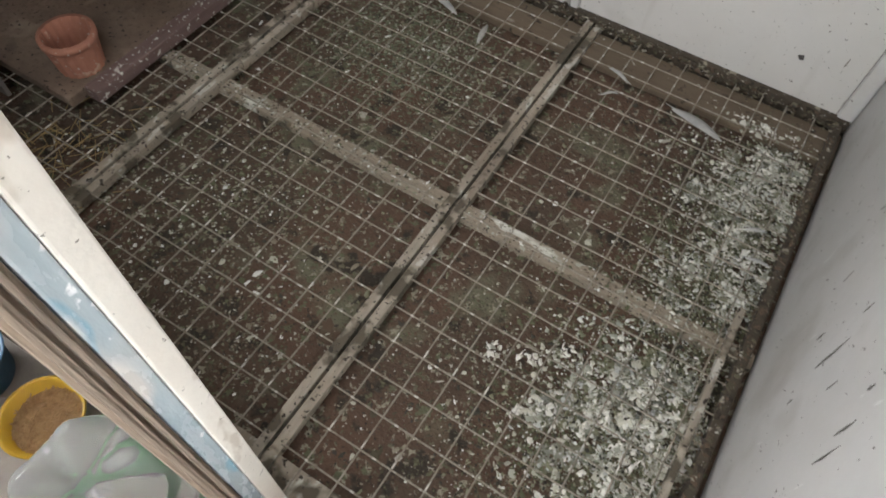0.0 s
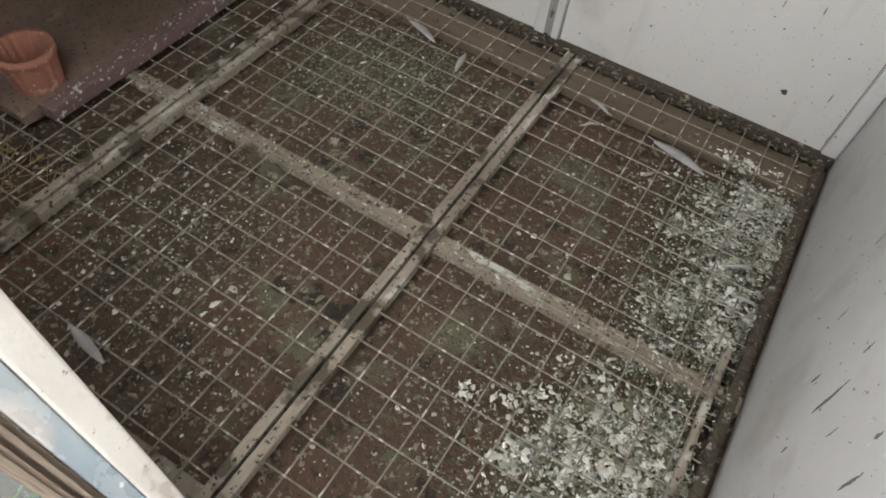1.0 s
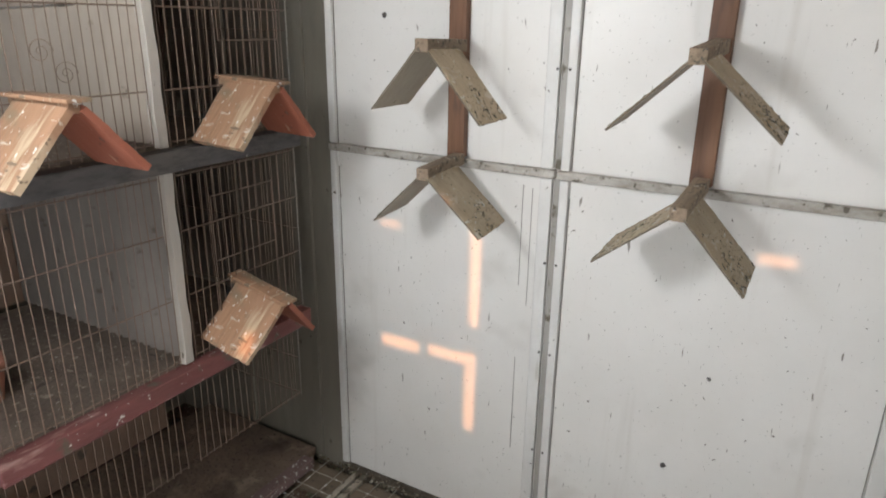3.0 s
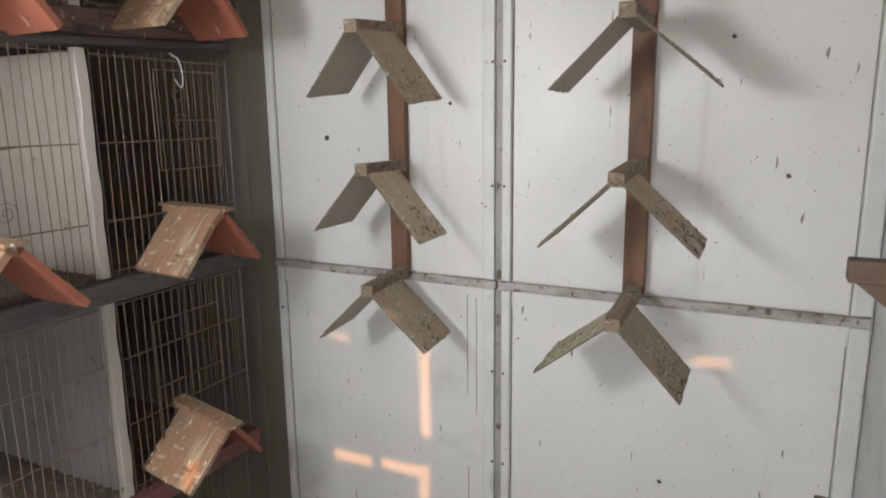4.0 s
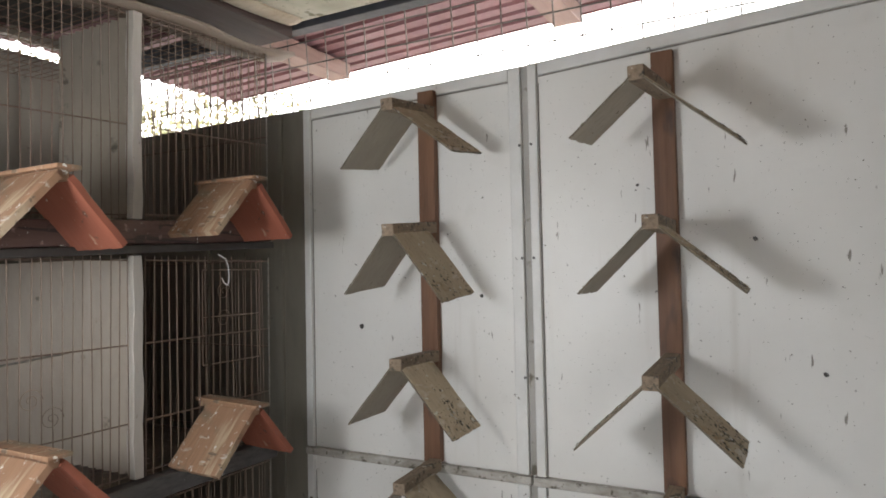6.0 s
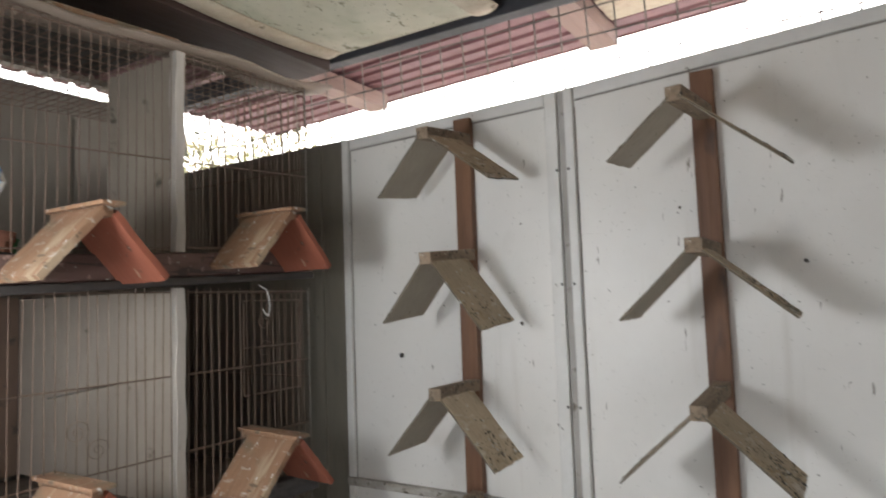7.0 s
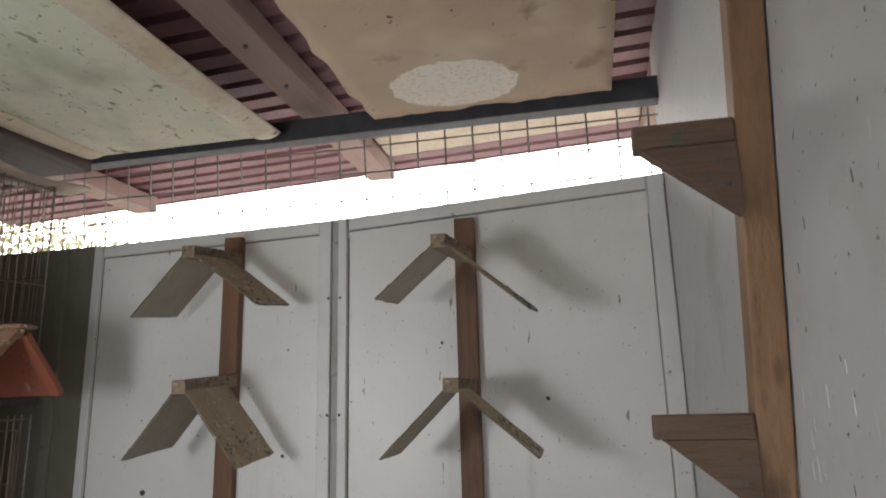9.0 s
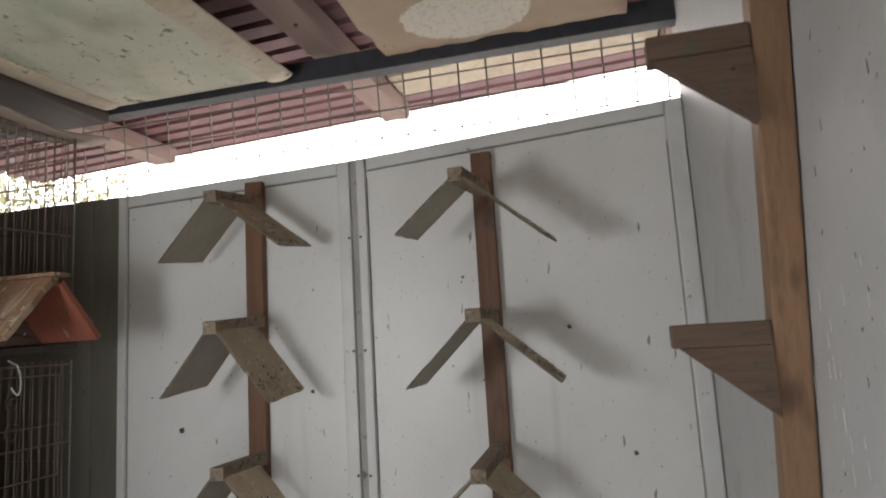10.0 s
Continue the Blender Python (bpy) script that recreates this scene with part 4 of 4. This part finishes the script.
for z in (0.790, 1.032, 1.248, 1.459):
    y = near_face(z)
    step = block("perch_shelf", -0.098, -0.0265, y + 0.001, y + 0.021, z - 0.018, z, M_STEP, rack, edge=0.002)
    bm = bmesh.new()
    corners = ((-0.092, z - 0.0185), (-0.0265, z - 0.0185), (-0.0265, z - 0.072))
    a = [bm.verts.new((px, y + 0.004, pz)) for px, pz in corners]
    b = [bm.verts.new((px, y + 0.019, pz)) for px, pz in corners]
    bm.faces.new(a)
    bm.faces.new(b[::-1])
    for i in range(3):
        bm.faces.new((a[i], b[i], b[(i + 1) % 3], a[(i + 1) % 3]))
    part("bracket", bm, M_STEP, step)
    for px, pz in ((-0.040, z - 0.032), (-0.034, z - 0.050)):
        bm = bmesh.new()
        rod(bm, (px, y + 0.0045, pz), (px, y + 0.0022, pz), 0.0018, 6)
        part("nail", bm, M_SCREW, step)

# ---- cages ----
CAGE_X, CAGE_BACK, Y_END, Y_NEAR, Y_DIV = -1.105, -1.62, -0.15, -0.785, -0.45


def cage(z0, z1, label, slope=0.0, roofed=False, front=CAGE_X, divider=None, post=True, back=CAGE_BACK, lining=M_DARKBOARD_SHADE, low=None, shade_lining=None, bars=(0.34, 0.67)):
    t = thing("wire_cage", label, "bird cage", "stacked cages")

    def zz(y, z):
        return z + slope * (y + 0.45)

    def panel(y0, y1, step=0.0155):
        n = round((y1 - y0) / step)
        for k in range(n + 1):
            y = y0 + (y1 - y0) * k / n
            j = 0.0022 * math.sin(7.7 * k + 3 * y0 + 40 * z0)
            bar("bar", (front, y + j, zz(y, z0)), (front, y - j, zz(y, z1)), 0.0009, M_CAGEWIRE, t)
        for f in (0.02, *bars, 0.98):
            z = z0 + (z1 - z0) * f
            bar("cross_bar", (front - 0.002, y0, zz(y0, z)), (front - 0.002, y1, zz(y1, z)), 0.0013, M_CAGEWIRE, t)

    panel(Y_DIV + 0.016, Y_END)
    panel(Y_NEAR, Y_DIV - 0.016)
    for y in (Y_END, Y_NEAR):
        for k in range(24):
            x = front + (CAGE_BACK - front) * k / 23
            j = 0.0020 * math.sin(5.1 * k + 9 * y)
            bar("bar", (x + j, y, zz(y, z0)), (x - j, y, zz(y, z1)), 0.0009, M_CAGEWIRE, t)
        for f in (0.02, 0.5, 0.98):
            z = zz(y, z0 + (z1 - z0) * f)
            bar("cross_bar", (front, y, z), (CAGE_BACK, y, z), 0.0013, M_CAGEWIRE, t)
        bar("corner_wire", (front + 0.001, y, zz(y, z0)), (front + 0.001, y, zz(y, z1)), 0.0020, M_WIRE, t)
    if divider:
        bm = bmesh.new()
        n = 4 * round((front - 0.012 - back) / 0.020)
        ridge = []
        for k in range(n + 1):
            x = back + (front - 0.012 - back) * k / n
            dy = (0.0, 0.0042, 0.0, -0.0042)[k % 4]
            ridge.append([bm.verts.new((x, Y_DIV + s_ * 0.0012 + dy, z)) for s_, z in ((-1, z0 + 0.004), (-1, z1 - 0.004), (1, z1 - 0.004), (1, z0 + 0.004))])
        for a, b in zip(ridge, ridge[1:]):
            for i in range(4):
                bm.faces.new((a[i], a[(i + 1) % 4], b[(i + 1) % 4], b[i]))
        bm.faces.new(ridge[0][::-1])
        bm.faces.new(ridge[-1])
        part("divider", bm, divider, t, "ribbed divider sheet")
    if post:
        bm = bmesh.new()
        rows = []
        for k in range(13):
            z = z0 + (z1 - z0) * k / 12
            wob, wide = 0.0012 * math.sin(1.3 * k + 9 * z0), 0.0105 + 0.0011 * math.sin(2.1 * k + 5 * z0)
            rows.append([bm.verts.new((front + dx, Y_DIV + wob + sy * wide, z)) for dx, sy in ((-0.010, -1), (0.004, -0.8), (0.004, 0.8), (-0.010, 1))])
        for a, b in zip(rows, rows[1:]):
            for i in range(4):
                bm.faces.new((a[i], a[(i + 1) % 4], b[(i + 1) % 4], b[i]))
        bm.faces.new(rows[0][::-1])
        bm.faces.new(rows[-1])
        part("post", bm, M_WHITEPOST, t, "white painted upright")
    if roofed:
        for k in range(34):
            y = Y_NEAR + (Y_END - Y_NEAR) * k / 33
            bar("bar", (front, y, zz(y, z1)), (CAGE_BACK, y, zz(y, z1)), 0.0009, M_CAGEWIRE, t)
        for k in range(12):
            x = front + (CAGE_BACK - front) * k / 11
            bar("bar", (x, Y_NEAR, zz(Y_NEAR, z1)), (x, Y_END, zz(Y_END, z1)), 0.0009, M_CAGEWIRE, t)
    else:
        # the far bay's near-black back board has the bay's shade in its colour
        for ya, yb, m in ((Y_NEAR, Y_DIV - 0.001, lining), (Y_DIV + 0.001, Y_END, shade_lining or lining)):
            block("back_board", CAGE_BACK - 0.012, CAGE_BACK - 0.004, ya, yb, z0 if low is None else low, z1, m, t, "soiled back board, near-black where the bay lies in shade", edge=0)
    return t


def scroll(parent, y, z, r):
    """A small wire spiral on a cage door."""
    bm = bmesh.new()
    pts = [(CAGE_X + 0.003, y + r * (1 - k / 30) * math.cos(k * 0.42), z + r * (1 - k / 30) * math.sin(k * 0.42)) for k in range(28)]
    bent(bm, pts, 0.0006, 4)
    part("scroll", bm, M_CAGEWIRE, parent)


def cage_door(parent, y0, y1, z0, z1):
    bm = bmesh.new()
    x = CAGE_X + 0.004
    bent(bm, [(x, y0, z0), (x, y1, z0), (x, y1, z1), (x, y0, z1), (x, y0, z0)], 0.0011, 4)
    rod(bm, (x, y0, (z0 + z1) / 2), (x, y1, (z0 + z1) / 2), 0.0010)
    part("cage_door", bm, M_CAGEWIRE, parent)


c0 = cage(0.285, 0.470, "dark wire cage front hanging under a red plank above brown litter", front=-1.125, post=False, lining=M_BROWNBOARD, low=0.028, bars=())
c1 = cage(0.512, 0.855, "wire cage with grey divider above a red plank", divider=M_GREYPALE, lining=M_BROWNBOARD, bars=(0.36, 0.70))
c2 = cage(0.897, 1.254, "wire cage with scrolled doors and pale divider", divider=M_DIVIDER, lining=M_BROWNBOARD, shade_lining=M_DARKBOARD_SHADE, bars=(0.25, 0.60))
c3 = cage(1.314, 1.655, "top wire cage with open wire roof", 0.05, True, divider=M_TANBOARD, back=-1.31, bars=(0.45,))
cage_door(c2, -0.32, -0.18, 1.06, 1.23)
for y, z in ((-0.27, 1.19), (-0.27, 1.14), (-0.59, 1.02), (-0.62, 1.05)):
    scroll(c2, y, z, 0.018)
cage_door(c1, -0.37, -0.22, 0.56, 0.80)
for y, z in ((Y_NEAR, 1.226), (Y_NEAR, 1.094)):
    bm = bmesh.new()
    bent(bm, [(CAGE_X + 0.002 - 0.0035 * k, y + 0.003 * math.cos(1.57 * k), z + 0.003 * math.sin(1.57 * k)) for k in range(140)], 0.0008, 4)
    part("coiled_wire", bm, M_WIRE, c2, "wire wound in a coil along the cage corner")
bm = bmesh.new()
rod(bm, (CAGE_X - 0.006, -0.655, 1.103), (CAGE_X - 0.006, -0.560, 1.110), 0.0017, 6)
part("door_spring", bm, M_WIRE, c2, "coiled door spring")

for z0, z1, x1, mat, lab, slope in ((0.474, 0.508, -1.085, M_RED, "dusty cage shelf with a faded red front plank", 0.0),
                                    (0.858, 0.893, -1.088, M_SHELF, "dirty cage shelf with a dark front plank", 0.0),
                                    (1.272, 1.312, -1.098, M_MAROON, "dirty cage shelf with a maroon front plank spattered with droppings", 0.05)):
    shelf = thing("cage_shelf", lab, "shelf", "cage shelves")
    for name, xa, xb, za, zb, m in (("shelf_board", CAGE_BACK, x1 - 0.031, z1 - 0.022 - 0.5 * slope, z1 - 0.003 - 0.5 * slope, M_SHELFTOP), ("front_plank", x1 - 0.030, x1, z0, z1, mat),
                                     ("lip", x1 - 0.028, x1 + 0.006, z0 - 0.014, z0 - 0.001, M_DARKBOARD_SHADE)):
        if name == "lip" and not slope:
            continue
        bm = bmesh.new()
        for v in box(bm, xa, xb, Y_NEAR, -0.145, za, zb):
            v.co.z += slope * (v.co.y + 0.45)
        soften(bm, 0.003)
        part(name, bm, m, shelf)
litter_bed = block("litter_bed", CAGE_BACK, -1.214, -0.78, -0.012, 0.004, 0.026, M_LITTERBED, edge=0.004)
pale = block("divider_board", -1.60, -1.328, -0.826, -0.818, 0.006, 0.44, M_GREYPALE, edge=0.001)
tagged(pale, "pale grey board standing on the wire floor beside the cage", "board")
tagged(litter_bed, "brown dusty litter board under the lowest cage", "board")

base_plank = block("base_plank", -1.212, -1.180, -0.745, -0.06, 0.005, 0.032, M_PINKPLANK, edge=0.003)
tagged(base_plank, "faded red wooden plank on the wire floor under the cage", "plank")

# roof-shaped perches along the cage fronts; each stands on a shelf edge
for n, (y, z, tilt) in enumerate(((-0.304, 1.377, 0), (-0.643, 1.352, 0), (-0.304, 0.990, 2), (-0.655, 0.988, 0), (-0.318, 0.628, 12))):
    p = thing("roof_perch", "pine roof-shaped perch with orange painted inside on the cage shelf", "bird perch", "cage perches")
    roof_perch(p, pose(-1.120, y, z, 0, 0, 90) @ pose(0, 0, 0, tilt, 0, 0), M_PINE, M_PINE, M_ORANGE, 0.135, 0.115, ((0.080, 0.088), (0.080, 0.088)), M_PINE, crust=60, seed=40 + n, bar=0.008)

p = thing("roof_perch", "roof-shaped perch painted blue and covered with droppings", "bird perch", "cage perches")
roof_perch(p, pose(-0.580, Y_FRONT, 1.394, 0, 0, 180), M_PINE, M_BLUE, M_BLUE, 0.12, 0.10, ((0.098, 0.120), (0.098, 0.120)), M_PINE, seed=77, bar=0.008)

# boards and lath on top of the cages
def cage_top(y):
    return 1.657 + 0.05 * (y + 0.45)


bm = bmesh.new()
g = []
for i in range(17):
    u = i / 16
    y = -0.815 + 0.735 * u
    z = cage_top(y) + 0.005 + 0.005 * math.sin(i * 0.8 + 0.6) + (0.010 * (1 - u / 0.15) if u < 0.15 else 0.0)
    inner = -1.165 - 0.115 * max(0.0, 1 - u / 0.22)
    g.append([bm.verts.new((x, y + 0.02 * (x + 1.1) * (u < 0.1), z + dz)) for x, dz in ((inner, 0.004), ((inner - 1.088) / 2, 0.0), (-1.088, 0.004 + 0.003 * math.sin(1.3 * i)))])
for a, b in zip(g, g[1:]):
    for k in (0, 1):
        bm.faces.new((a[k], a[k + 1], b[k + 1], b[k]))
lid = part("cover_board", bm, M_COVER, smooth=True)
lid.modifiers.new("thick", "SOLIDIFY").thickness = 0.007
tagged(lid, "warped pale board lying on top of the cage", "board")
bm = bmesh.new()
for v in box(bm, -1.33, -1.172, -0.80, -0.46, 0.002, 0.010):
    v.co.z += cage_top(v.co.y)
dark_cover = part("cover_board", bm, M_DARKBOARD_SHADE)
tagged(dark_cover, "dark board lying on the wire roof of the cage", "board")

bm = bmesh.new()
for v in box(bm, -1.165, -1.120, -0.66, -0.435, 0.018, 0.028):
    v.co.z += cage_top(v.co.y)
soften(bm, 0.004)
tagged(part("lath", bm, M_PINE), "tan wooden lath lying on the cage cover board", "board")

bm = bmesh.new()
loop = [(0.0, 1.262), (0.018, 1.254), (0.024, 1.240), (0.026, 1.224), (0.025, 1.212), (0.021, 1.205), (0.014, 1.210), (0.008, 1.219)]
bent(bm, [(-1.093, -0.290 + dy, z - 0.004) for dy, z in loop], 0.0011, 5)
tagged(part("string_hook", bm, M_STRING), "white bent string hanging from the cage shelf", "string")


# ---- pots, straw, feathers ----
def pot(x, y, z, r, h, label):
    t = thing("nest_pot", label, "flower pot", "terracotta pots", pose(x, y, z))
    bm = bmesh.new()
    lathe(bm, ((r * 0.78, 0.0), (r * 0.92, h * 0.80), (r * 0.93, h * 0.99), (r * 0.84, h), (r * 0.80, h * 0.9), (r * 0.70, h * 0.08)), 36, 0.002)
    part("bowl", bm, M_TERRA, t)
    bm = bmesh.new()
    lathe(bm, ((r * 0.94, h * 0.80), (r, h * 0.82), (r, h), (r * 0.93, h)), 36, 0.0, False)
    part("rim", bm, M_TERRA, t, smooth=True)
    return t


pot(-1.263, -0.703, 0.0265, 0.050, 0.072, "fluted terracotta pot on the brown litter board")
pot(-1.54, -0.61, 0.027, 0.055, 0.075, "fluted terracotta pot on the brown litter board")
pot(-1.30, -0.72, 0.506, 0.062, 0.07, "terracotta nest pot inside the cage")
up = pot(-1.245, -0.70, 1.269, 0.058, 0.072, "terracotta nest pot with a dark band inside the cage")
bm = bmesh.new()
lathe(bm, ((0.0570, 0.030), (0.0595, 0.031), (0.0600, 0.040), (0.0575, 0.041)), 36, 0.0, False)
part("dark_band", bm, M_SCREW, up, "dark metal band")
cup = thing("drinking_cup", "small green plastic cup standing in the cage", "cup", at=pose(-1.33, -0.630, 1.268))
bm = bmesh.new()
lathe(bm, ((0.026, 0.0), (0.033, 0.070), (0.036, 0.072), (0.034, 0.075), (0.031, 0.070), (0.024, 0.008)), 28)
part("shell", bm, M_GREEN, cup, smooth=True)

bm = bmesh.new()
rng = random.Random(8)
for _ in range(90):
    x, y, a, l = rng.gauss(-1.17, 0.05), rng.gauss(-0.87, 0.06), rng.uniform(0, math.tau), rng.uniform(0.02, 0.06)
    z = rng.uniform(-0.019, -0.006)
    rod(bm, (x, y, z), (x + l * math.cos(a), y + l * math.sin(a), z + rng.uniform(0, 0.008)), 0.0008, 3)
tagged(part("straw", bm, M_STRAW), "yellow straw stalks on the soiled floor", "straw", kind="stuff")


def feather(x, y, turn, length):
    bm = bmesh.new()
    n = 8
    g = []
    for i in range(n + 1):
        u = i / n
        w = 0.10 * length * math.sin(math.pi * min(1, u * 0.92 + 0.06)) ** 0.7
        g.append([bm.verts.new((u * length, s * w, 0.004 + 0.006 * math.sin(math.pi * u) - 0.002 * abs(s))) for s in (-1, 0, 1)])
    for a, b in zip(g, g[1:]):
        for k in (0, 1):
            bm.faces.new((a[k], a[k + 1], b[k + 1], b[k]))
    t = thing("feather", "grey-white feather lying on the wire floor", "feather", "loose feathers", pose(x, y, 0.0, 0, 0, turn))
    v = part("vane", bm, M_FEATHER, t, smooth=True)
    v.modifiers.new("thick", "SOLIDIFY").thickness = 0.0006
    bm = bmesh.new()
    rod(bm, (-0.15 * length, 0, 0.004), (length * 0.9, 0, 0.0085), 0.0008, 4)
    part("quill", bm, M_FEATHER, t)
    return t


for x, y, a, l in ((-0.86, -0.13, -20, 0.085), (-0.70, -0.21, 100, 0.06), (-0.40, -0.14, 160, 0.05), (-0.30, -0.155, -14, 0.11), (-0.85, -1.0, -10, 0.08), (-0.10, -0.355, 25, 0.045), (-0.075, -0.405, 5, 0.040), (-0.43, -0.20, 40, 0.035)):
    feather(x, y, a, l)

# ---- outside the door: drinker bottle, feed bowl ----
bottle = thing("water_bottle", "clear plastic water bottle standing upside down outside the door", "bottle", at=pose(-0.572, -1.210, -0.10))
bm = bmesh.new()
lathe(bm, ((0.02, 0.0), (0.022, 0.04), (0.066, 0.10), (0.072, 0.14), (0.072, 0.205), (0.070, 0.212), (0.072, 0.219), (0.073, 0.31), (0.070, 0.332), (0.060, 0.350), (0.044, 0.357), (0.026, 0.352), (0.012, 0.343)), 60)
for v in bm.verts:
    r, a = math.hypot(v.co.x, v.co.y), math.atan2(v.co.y, v.co.x)
    if v.co.z > 0.32 and r > 0.02:
        v.co.z += 0.010 * math.cos(5 * a) * min(1.0, (v.co.z - 0.32) / 0.03)
part("body", bm, M_BOTTLE, bottle, smooth=True)
bm = bmesh.new()
lathe(bm, ((0.0708, 0.13), (0.0712, 0.135), (0.0712, 0.20), (0.0708, 0.205)), 40, 0.0, False)
part("label", bm, M_GREEN, bottle, "green label band")

bowl = thing("feed_bowl", "yellow plastic bowl filled with brown feed grain", "bowl", at=pose(-0.848, -1.196, -0.10))
bm = bmesh.new()
lathe(bm, ((0.040, 0.0), (0.056, 0.045), (0.062, 0.047), (0.058, 0.043), (0.044, 0.015)), 36)
part("shell", bm, M_YELLOW, bowl, smooth=True)
bm = bmesh.new()
rng = random.Random(12)
bmesh.ops.create_circle(bm, cap_ends=True, segments=30, radius=0.050, matrix=Matrix.Translation((0, 0, 0.026)))
for _ in range(420):
    r, a, w = 0.048 * math.sqrt(rng.random()), rng.uniform(0, math.tau), rng.uniform(0, math.tau)
    p = Vector((r * math.cos(a), r * math.sin(a), 0.0275 + rng.uniform(0, 0.004)))
    rod(bm, p, p + Vector((0.006 * math.cos(w), 0.006 * math.sin(w), rng.uniform(-0.001, 0.002))), 0.0011, 4)
part("grain", bm, M_SEED, bowl)

tub = thing("blue_tub", "blue plastic tub on the ground outside", "tub", at=pose(-1.005, -1.205, -0.10))
bm = bmesh.new()
lathe(bm, ((0.05, 0.0), (0.062, 0.07), (0.068, 0.072), (0.060, 0.066), (0.048, 0.01)), 36)
part("shell", bm, M_BLUEPLAIN, tub, smooth=True)

# bright hazy sky far behind the wall
m, t, b = nodes_of("bright_haze")
b.inputs["Base Color"].default_value = (0.9, 0.92, 0.95, 1)
b.inputs["Emission Color"].default_value = (0.97, 0.98, 1.0, 1)
b.inputs["Emission Strength"].default_value = 9.0
backdrop = block("backdrop", -25, 25, 14.0, 14.1, -1, 16, m, edge=0)
structure(backdrop, "bright hazy white sky", "sky")
side_sky = block("backdrop_side", -14.1, -14.0, -10, 14, -1, 12, m, edge=0)
structure(side_sky, "bright hazy white sky", "sky")

# hedge beyond the eaves, far behind the wall
bm = bmesh.new()
rng = random.Random(21)
for _ in range(30000):
    x = rng.uniform(-9, -1.6)
    y, z = rng.uniform(3.0, 3.8), rng.uniform(1.1, max(1.4, 2.2 - 0.25 * (x + 2.0)) + 0.18 * math.sin(2.3 * x) + 0.1 * math.sin(7 * x))
    r = rng.uniform(0.014, 0.038)
    m = pose(x, y, z, rng.uniform(0, 360), rng.uniform(0, 360), rng.uniform(0, 360))
    bm.faces.new([bm.verts.new(m @ Vector(p)) for p in ((-r, 0, 0), (0, -r * 0.5, 0), (r, 0, 0), (0, r * 0.5, 0))])
hedge = part("hedge", bm, M_HEDGE)
tagged(hedge, "green leafy hedge beyond the eaves, paled as if overexposed", "hedge", kind="stuff")
